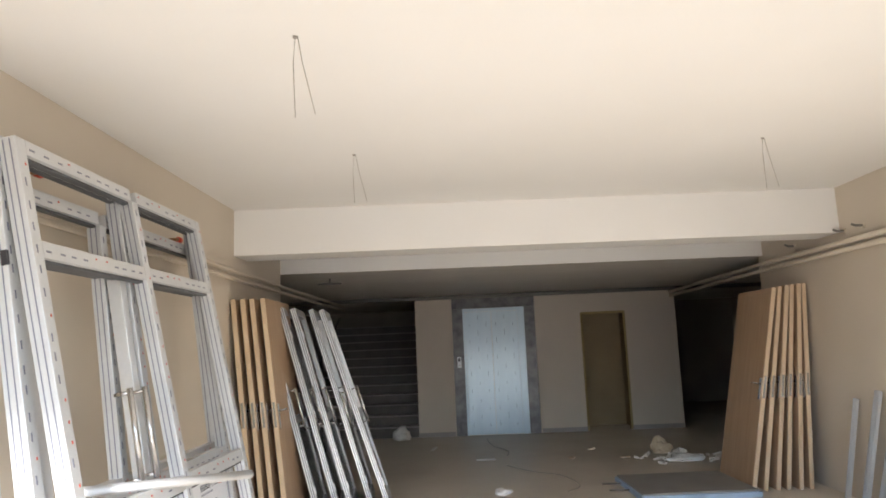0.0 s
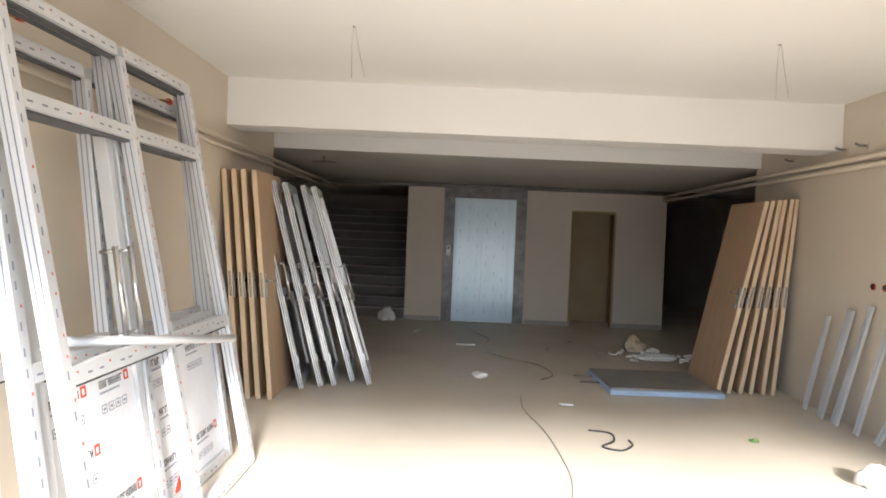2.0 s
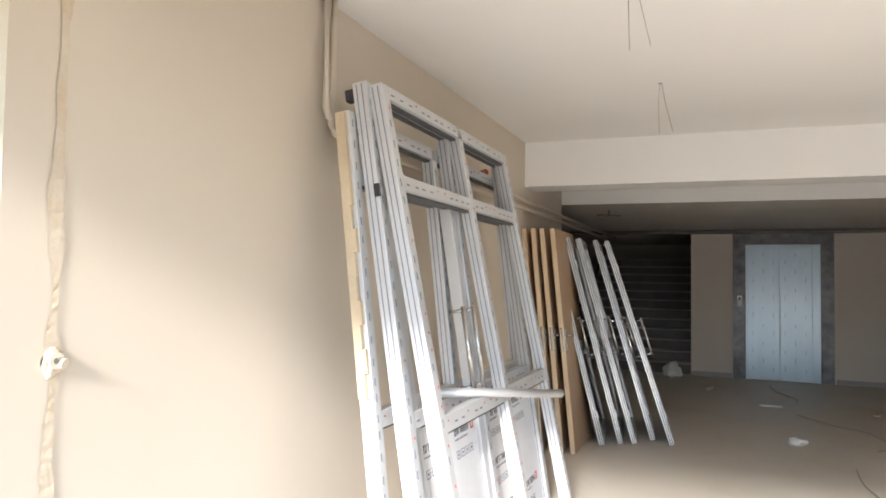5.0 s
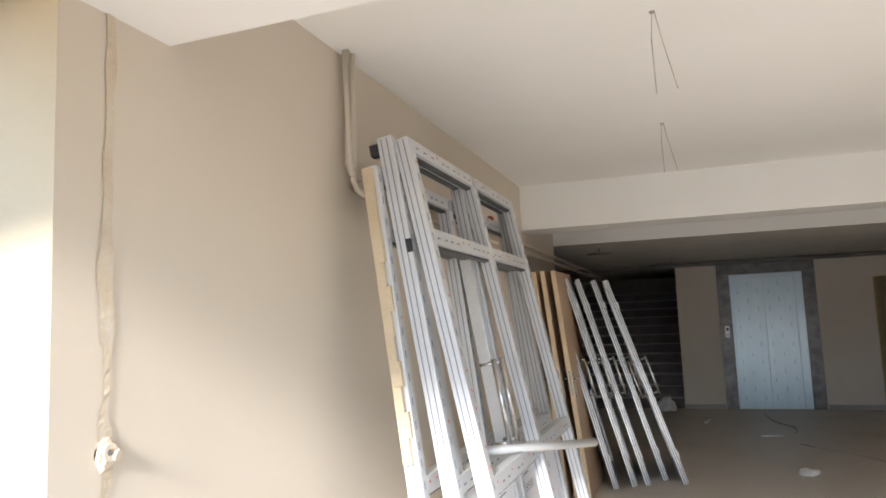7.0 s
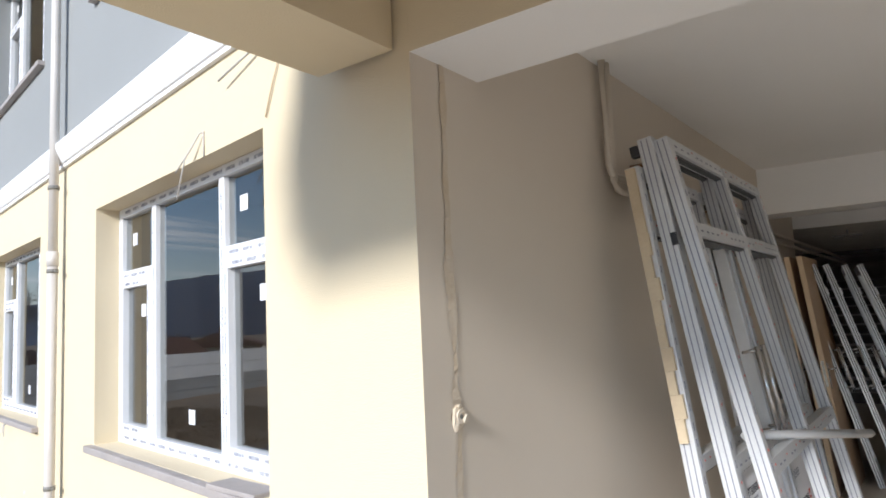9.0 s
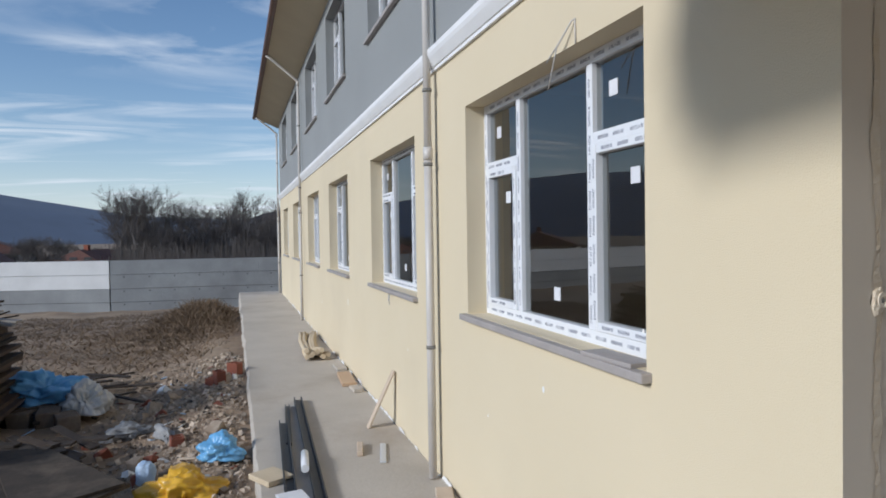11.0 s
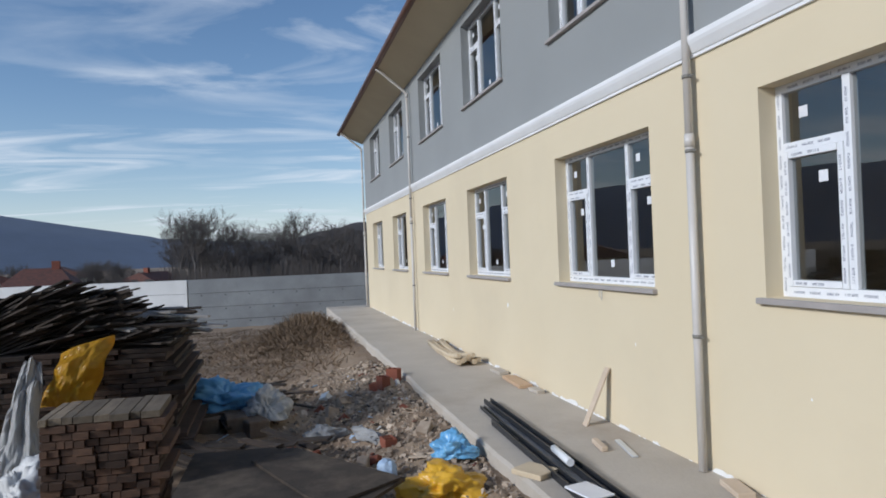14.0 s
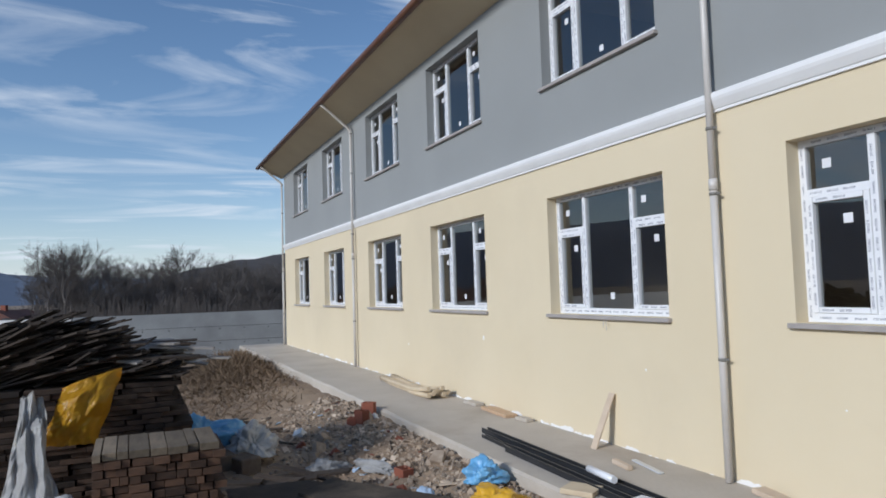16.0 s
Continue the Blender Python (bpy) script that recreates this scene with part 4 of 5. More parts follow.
def window(W, H):
    """A three-bay window in its opening: x along the wall, outer face at y = 0.16, sill at z = 0."""
    w = thing("window_1", "three-bay white plastic window with stickers and printed film", "window", kind="structure")
    F, y0, y1 = 0.06, 0.15, 0.22
    a, b = W * 0.275, W * 0.685
    tz = H * 0.70
    fr = [("window_frame", 0.0, F, 0, H), ("window_frame", W - F, W, 0, H), ("window_frame", F, W - F, 0.0, 0.075), ("window_frame", F, W - F, H - F, H), ("mullion", a - F / 2, a + F / 2, 0.075, H - F), ("mullion", b - F / 2, b + F / 2, 0.075, H - F), ("transom", F, a - F / 2, tz - 0.03, tz + 0.035), ("transom", b + F / 2, W - F, tz - 0.03, tz + 0.035)]
    rnd = random.Random(4)
    for nm, x0, x1, z0, z1 in fr:
        p = boxpart(nm, (x0, x1, y0, y1, z0, z1), M_PVC, w, bevel=0.004)
        bm = bmesh.new()
        words(bm, x0, x1, z0, z1, y0, rnd)
        part_print(bm, p)
    for x0, x1 in ((F, a - F / 2), (b + F / 2, W - F)):
        sash = thing("sash", "", "")
        sash.parent = w
        for d in ((x0, x0 + 0.05, 0.075, tz - 0.03), (x1 - 0.05, x1, 0.075, tz - 0.03), (x0 + 0.05, x1 - 0.05, 0.075, 0.125), (x0 + 0.05, x1 - 0.05, tz - 0.08, tz - 0.03)):
            sb_ = boxpart("sash_bar", (d[0] + 0.002, d[1] - 0.002, y0 - 0.012, y1 - 0.01, d[2] + 0.002, d[3] - 0.002), M_PVC, sash, bevel=0.004)
            bm = bmesh.new()
            words(bm, *d, y0 - 0.012, rnd)
            part_print(bm, sb_)
    panes = [(F, a - F / 2, tz + 0.035, H - F, 0.25, 0.45), (b + F / 2, W - F, tz + 0.035, H - F, 0.2, 0.45), (a + F / 2, b - F / 2, 0.075, H - F, 0.48, 0.08), (F + 0.05, a - F / 2 - 0.05, 0.125, tz - 0.08, 0.55, 0.78), (b + F / 2 + 0.05, W - F - 0.05, 0.125, tz - 0.08, 0.5, 0.80)]
    for x0, x1, z0, z1, sx, sz in panes:
        bm = bmesh.new()
        bm.faces.new([bm.verts.new(q) for q in ((x0, y0 + 0.03, z0), (x1, y0 + 0.03, z0), (x1, y0 + 0.03, z1), (x0, y0 + 0.03, z1))])
        pn = part("pane", bm, M_GLASS, w, "dark reflecting glass pane")
        if pn.data.polygons[0].normal.y > 0:
            pn.data.flip_normals()
        pn.visible_shadow = False
        cx, cz = x0 + (x1 - x0) * sx, z0 + (z1 - z0) * sz
        boxpart("sticker", (cx, cx + 0.078, y0 + 0.0262, y0 + 0.028, cz, cz + 0.078), M_FILM, pn, "white paper sticker", bevel=0)
    boxpart("window_sill", (-0.05, W + 0.04, -0.055, 0.148, -0.045, -0.002), M_SILL, w, "grey stone sill", bevel=0.006)
    return w


win = window(2.23, 1.51)
n_win = 1
for z in (Z0, U0):
    for a, b in WINS:
        m = WING @ pose(a, 0, z)
        wd = win if n_win == 1 else copy_thing(win, m)
        wd.name = "window_%d" % n_win
        s = (b - a) / 2.23
        wd.matrix_basis = m @ Matrix.Diagonal((s, 1, (Z1 - Z0 if z == Z0 else U1 - U0) / 1.51, 1))
        wd["label"] = "three-bay white plastic window in the %s wall" % ("yellow" if z == Z0 else "grey")
        n_win += 1
tl = thing("sill_tile", "loose grey stone offcut lying on the window sill", "stone", WING @ pose(-1.25, -0.03, Z0 - 0.002, 0, 0, 4))
boxpart("slab", (-0.2, 0.2, -0.02, 0.12, 0.0, 0.022), M_SILL, tl)
wl_ = thing("facade_wires", "loose grey wires sticking out above the window", "wires", WING @ pose(-1.57, 0, 2.62))
for p in ([(0, 0, 0), (-0.01, -0.02, -0.01), (-0.10, -0.04, -0.09), (-0.24, -0.05, -0.17)], [(0, 0, 0), (-0.01, -0.02, -0.01), (-0.12, -0.05, -0.12), (-0.20, -0.06, -0.32)], [(0.0, -0.005, 0), (0.005, -0.007, -0.13)]):
    tubepart("wire", p, 0.0042, M_DOWN, wl_, n=6)
wl_ = thing("facade_wires", "thin cable hanging under the band moulding", "wires", WING @ pose(-1.0, 0, 2.85))
tubepart("wire", [(0.2, -0.006, -0.05), (0.0, -0.03, 0.0), (-0.3, -0.05, -0.06)], 0.006, M_DOWN, wl_, n=6)
tubepart("wire", [(0.2, -0.006, -0.05), (0.12, -0.01, -0.2), (0.06, -0.008, -0.32)], 0.004, M_FOAM, wl_, n=6)

wl_ = thing("facade_wires", "two short wire ends below the window sill", "wires", WING @ pose(-5.85, 0, Z0 - 0.045))
for dx, l in ((0.0, 0.09), (0.05, 0.12)):
    tubepart("wire", [(dx, -0.002, 0.0), (dx, -0.05, -0.015), (dx + 0.01, -0.055, -l)], 0.005, M_DOWN, wl_, n=6)
for x, z, r in ((-2.0, 0.63, 0.016), (-2.9, 0.25, 0.009), (-1.0, 1.1, 0.008), (-5.2, 0.35, 0.012), (-9.0, 0.5, 0.03), (-12.3, 0.2, 0.02)):
    bm = bmesh.new()
    c = [bm.verts.new((r * (1 + 0.35 * noise.noise(Vector((x * 9, k * 0.8, 0)))) * math.cos(k * 0.524), 0, r * 1.3 * math.sin(k * 0.524))) for k in range(12)]
    top = bm.verts.new((0, -0.003, 0))
    for k in range(12):
        bm.faces.new((c[k], c[(k + 1) % 12], top))
    solo("filler_spot", bm, M_WHITE, "small white filler spot on the yellow facade", "filler", WING @ pose(x, -0.002, z), "filler spots")

# ---- walkway along the wing ----
def pebble_flat(bm, q, s):
    """A flat uneven splash against the wall."""
    n = 7
    a = [bm.verts.new(q @ Vector((s * 3.5 * (2 * k / (n - 1) - 1), -0.004, -0.01))) for k in range(n)]
    b = [bm.verts.new(q @ Vector((s * 3.5 * (2 * k / (n - 1) - 1), -0.006, s * (0.3 + 1.2 * abs(noise.noise(Vector((k * 0.9 + s * 90, s * 300, 0)))) + (0.5 if 0 < k < n - 1 else -0.2))))) for k in range(n)]
    for k in range(n - 1):
        bm.faces.new((a[k], a[k + 1], b[k + 1], b[k]))


bm = bmesh.new()
rnd = random.Random(2)
prev = None
xs = np.linspace(-25.7, -1.31, 90)
for x in xs:
    e = -1.55 + 0.035 * noise.noise(Vector((x * 0.9, 0, 0))) + 0.02 * noise.noise(Vector((x * 4, 1, 0)))
    cur = [bm.verts.new((x, -0.003, GRD + 0.02)), bm.verts.new((x, e + 0.03, GRD + 0.02)), bm.verts.new((x, e, GRD - 0.01)), bm.verts.new((x, e - 0.02 + 0.02 * rnd.random(), GRD - 0.45))]
    if prev:
        for k in range(3):
            bm.faces.new((prev[k], cur[k], cur[k + 1], prev[k + 1]))
    else:
        bm.faces.new(cur + [bm.verts.new((x, 0, GRD - 0.45))])
    prev = cur
setting("pavement", bm, M_CONC, "bare stained concrete walkway with a rough raised edge", "pavement", WING)
bm = bmesh.new()
for k in range(170):
    x = -24 + 22.5 * rnd.random()
    s = 0.008 + 0.045 * rnd.random() ** 3
    q = pose(x, -0.005, GRD + 0.02, 0, rnd.random() * 20 - 10, 0)
    pebble_flat(bm, q, s)
solo("mortar_splashes", bm, M_WHITE, "white mortar splashes along the foot of the facade", "mortar", WING, kind="stuff")

# ---- things on the walkway ----
DECK = GRD + 0.02
st = thing("leaning_board", "narrow pale board leaning on the yellow wall", "board", WING @ pose(-5.78, -0.33, DECK, -26, 0, 0))
boxpart("board", (-0.05, 0.05, 0, 0.02, 0, 0.68), M_PINK, st)
for x0, y0, x1, y1, s in ((-7.25, -0.95, -3.0, -1.10, 0.05), (-7.0, -1.10, -5.4, -1.20, 0.03), (-6.2, -1.20, -3.1, -1.33, 0.05)):
    p = thing("metal_box_profile", "long charcoal metal profile lying on the walkway", "profile", WING, "profiles on the walkway")
    a, b = Vector((x0, y0, DECK)), Vector((x1, y1, DECK))
    q = Matrix.Translation(a) @ (b - a).to_track_quat("X", "Z").to_matrix().to_4x4()
    L = (b - a).length
    boxpart("web", (0, L, -s, s, 0.0, s * 0.5), M_PROFILE, p, mw=q, bevel=0.002)
    boxpart("lip", (0, L, -s, -s + 0.015, s * 0.5, s * 1.3), M_PROFILE, p, mw=q, bevel=0.002)
    boxpart("lip", (0, L, s - 0.015, s, s * 0.5, s * 1.3), M_PROFILE, p, mw=q, bevel=0.002)
ro = thing("foam_bundle", "bundle of cream foam strips lying against the wall", "foam strips", WING @ pose(-10.3, -0.25, DECK))
rnd = random.Random(6)
for k in range(9):
    y, z = -0.28 + 0.06 * (k % 5) + 0.02 * rnd.random(), 0.03 + 0.055 * (k // 5)
    bend = 0.2 * rnd.random()
    tubepart("strip", [(0.22 + 0.1 * rnd.random(), y * 1.5 + 0.1, z + 0.04 + 0.03 * (k % 3)), (-0.5, y, z), (-1.5, y + bend * 0.5, z), (-2.7, y + 0.10 + bend, max(z - 0.02, 0.03))], 0.044, M_FOAM, ro, n=6)
for x, y, a, sx, sy, m, lb in ((-8.3, -0.16, -3, 0.42, 0.1, M_WOOD, "brown wooden offcut lying at the foot of the wall"), (-9.2, -0.12, 2, 0.2, 0.08, M_CONC, "grey concrete lump lying against the wall"), (-7.6, -0.14, 4, 0.14, 0.06, M_CONC, "grey concrete lump lying against the wall"), (-4.85, -0.35, -12, 0.28, 0.03, M_ALU, "thin bright metal strip on the walkway"), (-5.0, -0.55, -10, 0.16, 0.03, M_PINK, "small pale wooden strip on the walkway"), (-3.55, -0.13, -14, 0.17, 0.07, M_PINK, "pale stone offcut beside the downpipe"), (-3.75, -1.28, 12, 0.17, 0.11, M_FILM, "white square tile offcut lying on profiles"), (-4.5, -1.42, 30, 0.16, 0.13, M_FOAM, "cream foam block at the walkway edge")):
    o = thing("offcut", lb, "offcut", WING @ pose(x, y, DECK + (0.075 if m is M_FILM else 0), 0, 0, a))
    boxpart("piece", (-sx, sx, -sy, sy, 0.001, 0.05 if m not in (M_ALU, M_FILM) else 0.02), m, o, bevel=0.008)
o = thing("pipe_piece", "short white plastic pipe on the black profiles", "pipe", WING @ pose(-4.6, -1.12, DECK + 0.10, 0, 0, -5))
tubepart("pipe", [(-0.22, 0, 0.0), (0.22, 0, 0.0)], 0.035, M_PVC, o, n=12)

# ---- ground ----
def gz(x, y):
    """Height of the ground in the wing's own axes."""
    far = min(max((-x - 11) / 26, 0), 1)
    far = far * far * (3 - 2 * far)
    z = -0.95 - 1.25 * far
    near = math.exp(-((y + 1.75) / 0.85) ** 2) * (1 if -24 < x < -1 else 0)
    z += 0.27 * near * (1 - far)
    z += 0.10 * noise.noise(Vector((x * 0.5, y * 0.5, 0))) + 0.05 * noise.noise(Vector((x * 1.7, y * 1.7, 3)))
    if -24 < x < 2 and -9 < y < 0:
        z += 0.035 * noise.noise(Vector((x * 6, y * 6, 7)))
    m = math.exp(-(((x + 19.5) / 3.2) ** 2 + ((y + 2.9) / 1.3) ** 2))
    z += 0.55 * m
    return z


gx = np.concatenate([np.linspace(-900, -60, 12)[:-1], np.linspace(-60, -26, 30)[:-1], np.linspace(-26, -2, 220)[:-1], np.linspace(-2, 60, 20)[:-1], np.linspace(60, 900, 8)])
gy = np.concatenate([np.linspace(-900, -60, 10)[:-1], np.linspace(-60, -12, 26)[:-1], np.linspace(-12, -1.3, 105)[:-1], np.linspace(-1.3, 30, 12)[:-1], np.linspace(30, 900, 10)])
bm = bmesh.new()
grid = [[bm.verts.new((x, y, gz(x, y) if -26 < x < 3 or y < -1.5 else -2.2)) for y in gy] for x in gx]
for i in range(len(gx) - 1):
    for j in range(len(gy) - 1):
        f = bm.faces.new((grid[i][j], grid[i + 1][j], grid[i + 1][j + 1], grid[i][j + 1]))
        f.smooth = True
setting("ground", bm, M_SOIL, "uneven bare soil of a building site", "ground", WING)

# rubble strewn beside the walkway
def pebble(bm, x, y, z, s, rnd):
    q = pose(x, y, z, rnd.random() * 360, rnd.random() * 360, rnd.random() * 360)
    pts = [Vector((a * (0.6 + 0.5 * rnd.random()), b * (0.6 + 0.5 * rnd.random()), c * (0.4 + 0.4 * rnd.random()))) * s for a in (-1, 1) for b in (-1, 1) for c in (-1, 1)]
    v = [bm.verts.new(q @ p) for p in pts]
    for f in ((0, 1, 3, 2), (4, 6, 7, 5), (0, 4, 5, 1), (2, 3, 7, 6), (0, 2, 6, 4), (1, 5, 7, 3)):
        bm.faces.new([v[i] for i in f])


rnd = random.Random(21)
bm = bmesh.new()
for k in range(9500):
    x = -2.5 - 9.5 * rnd.random() ** 0.9
    y = -1.6 - abs(rnd.gauss(0, 0.8)) - (1.2 * rnd.random() if rnd.random() < 0.25 else 0)
    if y < -5.5:
        continue
    s = 0.006 + 0.034 * rnd.random() ** 6
    pebble(bm, x, y, gz(x, y) + s * 0.2, s, rnd)
solo("rubble_heap", bm, M_STONE, "grey and white rubble strewn over the soil", "rubble", WING, kind="stuff")
for k in range(24):
    x, y = -3.6 - 6.5 * rnd.random(), -1.7 - 2.0 * rnd.random()
    bm = bmesh.new()
    s = 0.045 + 0.06 * rnd.random()
    pebble(bm, 0, 0, 0, s, rnd)
    bmesh.ops.bevel(bm, geom=bm.edges[:], offset=s * 0.12, segments=1, affect="EDGES")
    c = rnd.random()
    solo("rubble_stone", bm, M_BRICK if c < 0.2 else M_STONE if c < 0.8 else M_WHITE, "broken %s lump lying in the rubble" % ("red brick" if c < 0.2 else "concrete" if c < 0.8 else "white plaster"), "rubble", WING @ pose(x, y, gz(x, y) + s * 0.35), "broken lumps")


def brick(x, y, z, a, m):
    b = thing("hollow_brick", "red hollow clay brick standing in the rubble", "brick", WING @ pose(x, y, z, 0, 0, a), "bricks in the rubble")
    bm = bmesh.new()
    for d in ((-0.1, 0.1, -0.07, -0.052), (-0.1, 0.1, 0.052, 0.07), (-0.1, -0.082, -0.052, 0.052), (0.082, 0.1, -0.052, 0.052), (-0.009, 0.009, -0.052, 0.052)):
        box(bm, d[0], d[1], d[2], d[3], 0, 0.2)
    part("shell", bm, M_BRICK, b)


for x, y, a, h in ((-9.4, -1.95, 20, 0.0), (-9.75, -1.72, 50, 0.02), (-9.55, -2.05, -30, -0.1), (-6.6, -2.35, 10, -0.1)):
    brick(x, y, gz(x, y) + h, a, M_BRICK)
for k, (x, y, a) in enumerate(((-8.6, -4.1, 8), (-8.75, -4.45, -5), (-8.4, -3.85, 20), (-9.0, -4.2, 0))):
    b = thing("concrete_block", "dirty brown block below the blue tarpaulin", "block", WING @ pose(x, y, gz(x, y) - 0.02, 0, 0, a), "blocks in the rubble")
    boxpart("block", (-0.2, 0.2, -0.14, 0.14, 0, 0.22), M_BLOCK, b, bevel=0.02)
rag("blue_tarpaulin", "crumpled blue plastic tarpaulin on a rubbish heap", "tarpaulin", WING @ pose(-9.3, -4.3, gz(-9.3, -4.3) + 0.12), M_BBAG, (0.5, 0.62, 0.36), 3, folds=0.5)
rag("clear_bag", "crumpled pale plastic bag beside the blue tarpaulin", "bag", WING @ pose(-8.8, -3.7, gz(-8.8, -3.7) + 0.1), M_WBAG, (0.3, 0.3, 0.35), 13, folds=0.6)
rag("blue_bag", "light blue plastic bag at the walkway edge", "bag", WING @ pose(-5.55, -1.85, gz(-5.55, -1.85)), M_BBAG, (0.2, 0.26, 0.18), 4, folds=0.5, fine=0.3)
rag("blue_bag", "light blue plastic carton in the rubble", "bag", WING @ pose(-5.5, -2.55, gz(-5.5, -2.55)), M_BLUEFOAM, (0.13, 0.12, 0.18), 17, folds=0.2)
rag("yellow_bag", "crumpled yellow plastic bag in the rubble", "bag", WING @ pose(-4.75, -2.15, gz(-4.75, -2.15)), M_YBAG, (0.36, 0.36, 0.22), 6, folds=0.5, fine=0.3)
rag("grey_rag", "grey rag lying in the rubble", "rag", WING @ pose(-7.6, -3.0, gz(-7.6, -3.0)), M_RAG, (0.2, 0.3, 0.15), 8, folds=0.6)
rag("grey_rag", "long grey rag lying in the rubble", "rag", WING @ pose(-7.0, -2.5, gz(-7.0, -2.5), 0, 0, 20), M_RAG, (0.5, 0.1, 0.12), 9, folds=0.5)
bm = bmesh.new()
for k in range(260):
    x, y = -3.6 - 8.0 * rnd.random(), -1.65 - abs(rnd.gauss(0, 1.1))
    if y < -5.3:
        continue
    q = pose(x, y, gz(x, y) + 0.01, rnd.gauss(0, 14), rnd.gauss(0, 14), rnd.random() * 360)
    L, w = 0.02 + 0.13 * rnd.random() ** 3, 0.012 + 0.045 * rnd.random() ** 2
    box(bm, -L, L, -w, w, 0, 0.012, m=q, mi=rnd.choice((0, 0, 0, 0, 1, 2, 4, 4, 5, 5, 5, 3)))
solo("site_litter", bm, [M_TIMBERJ, M_WBAG, M_BRICK, M_BLUEFOAM, M_PINK, M_STONE], "scraps of wood, tile and plastic strewn on the rubble", "litter", WING, kind="stuff")
sh = thing("dark_panel", "large dark dusty panel lying on the rubble", "panel", WING)
bm = bmesh.new()
prism(bm, [(-4.55, -2.55), (-5.9, -3.6), (-6.0, -4.35), (-4.4, -4.4), (-3.2, -3.7)], -0.52, -0.49)
part("board", bm, M_SHEET, sh)
bm = bmesh.new()
prism(bm, [(-4.50, -2.58), (-5.75, -3.42), (-5.45, -3.80), (-4.05, -3.25)], -0.486, -0.462)
part("board", bm, M_SHEET, sh)
bm = bmesh.new()
for k in range(26):
    q = pose(-6.15 - 0.7 * rnd.random(), -3.3 - 1.1 * rnd.random(), -0.72 + 0.05 * rnd.random(), rnd.random() * 10, rnd.random() * 16 - 8, 20 + rnd.random() * 50)
    box(bm, -0.55, 0.4, -0.05, 0.05, 0, 0.025, m=q)
solo("plank_heap", bm, M_TIMBERJ, "heap of short weathered planks on the soil", "planks", WING, kind="stuff")
bm = bmesh.new()
for k in range(40):
    q = pose(-9.8 + 1.2 * rnd.random() * (1 if rnd.random() < .5 else -1), -4.3 + rnd.gauss(0, 0.5), -0.92 + 0.2 * rnd.random(), rnd.random() * 16 - 8, rnd.random() * 16 - 8, rnd.random() * 180)
    box(bm, -0.4, 0.4, -0.04, 0.04, 0, 0.025, m=q)
solo("rubbish_heap", bm, M_TIMBERJ, "heap of broken boards and rubbish in the yard", "rubbish", WING, kind="stuff")


# ---- timber stacks: boards are parts of their own ----
def stack(label, x0, x1, y0, y1, z0, layers, h, bw, along, material, seed, proud=0.03, top=None):
    """Boards laid in layers; along: the axis the boards run."""
    rnd = random.Random(seed)
    s = thing("timber_stack", label, "timber", WING)
    cache = {}
    for k in range(layers):
        a0, a1 = (y0, y1) if along == "x" else (x0, x1)
        c = a0
        while c < a1 - bw * 0.6:
            w = bw * rnd.choice((0.62, 0.8, 1.0, 1.2, 1.45))
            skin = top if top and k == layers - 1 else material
            key = (round(w, 3), skin.name)
            if key not in cache:
                bm = bmesh.new()
                L = (x1 - x0) if along == "x" else (y1 - y0)
                if along == "x":
                    box(bm, 0, L, 0, w - 0.008, 0, h - 0.007, bevel=0.003)
                else:
                    box(bm, 0, w - 0.008, 0, L, 0, h - 0.007, bevel=0.003)
                bmesh.ops.recalc_face_normals(bm, faces=bm.faces[:])
                me = bpy.data.meshes.new("board")
                bm.to_mesh(me)
                bm.free()
                me.materials.append(skin)
                cache[key] = me
            b = new("board", cache[key])
            b.parent = s
            off = rnd.uniform(-proud, proud)
            b.location = (x0 + off, c, z0 + k * h) if along == "x" else (c, y0 + off, z0 + k * h)
            b.rotation_euler = (0, 0, rnd.uniform(-0.008, 0.008))
            c += w
    return s


zb = gz(-6.0, -5.2) - 0.06
# lower layers take the shade-darkened colour, the top layer a paler one
stack("low stack of sawn boards with pale tops, shade in the lower boards' colour", -5.80, -5.10, -5.42, -4.48, zb, 18, 0.064, 0.105, "x", M_TIMBERL, 1, top=M_TIMBERT)
stack("tall stack of weathered boards in the yard, shade in their dark colour", -9.3, -7.2, -7.6, -4.65, zb, 26, 0.055, 0.24, "x", M_TIMBER, 2, 0.05)
bm = bmesh.new()
rnd = random.Random(31)
ztop = zb + 26 * 0.055
for k in range(420):
    u = rnd.random()
    y = -7.35 + 2.3 * u
    x = -8.1 + rnd.uniform(-0.75, 0.7)
    rise = 0.62 * max(0.0, 1 - ((y + 6.25) / 1.15) ** 2) * (1 - 0.3 * abs(x + 8.1))
    q = pose(x, y, ztop + 0.01 + rise * rnd.random() ** 0.7, rnd.gauss(4, 5), rnd.gauss(-15, 4) + 9 * (y + 6.2), 62 + rnd.gauss(0, 7))
    L, w = 0.35 + 0.35 * rnd.random(), 0.05 + 0.05 * rnd.random()
    box(bm, -L, L, -w, w, 0, 0.02, m=q)
for k in range(46):
    q = pose(-7.9 + rnd.gauss(0, 0.3), -5.05 + rnd.gauss(0, 0.2), ztop + 0.01 + 0.34 * rnd.random(), rnd.gauss(3, 5), rnd.gauss(0, 4), 76 + rnd.gauss(0, 12))
    box(bm, -0.5, 0.45, -0.045, 0.045, 0, 0.022, m=q, mi=1 if rnd.random() < 0.45 else 0)
solo("loose_boards", bm, [M_TIMBERJ, M_OLDPALE], "loose heap of thin boards piled on the timber stack", "boards", WING, kind="stuff")


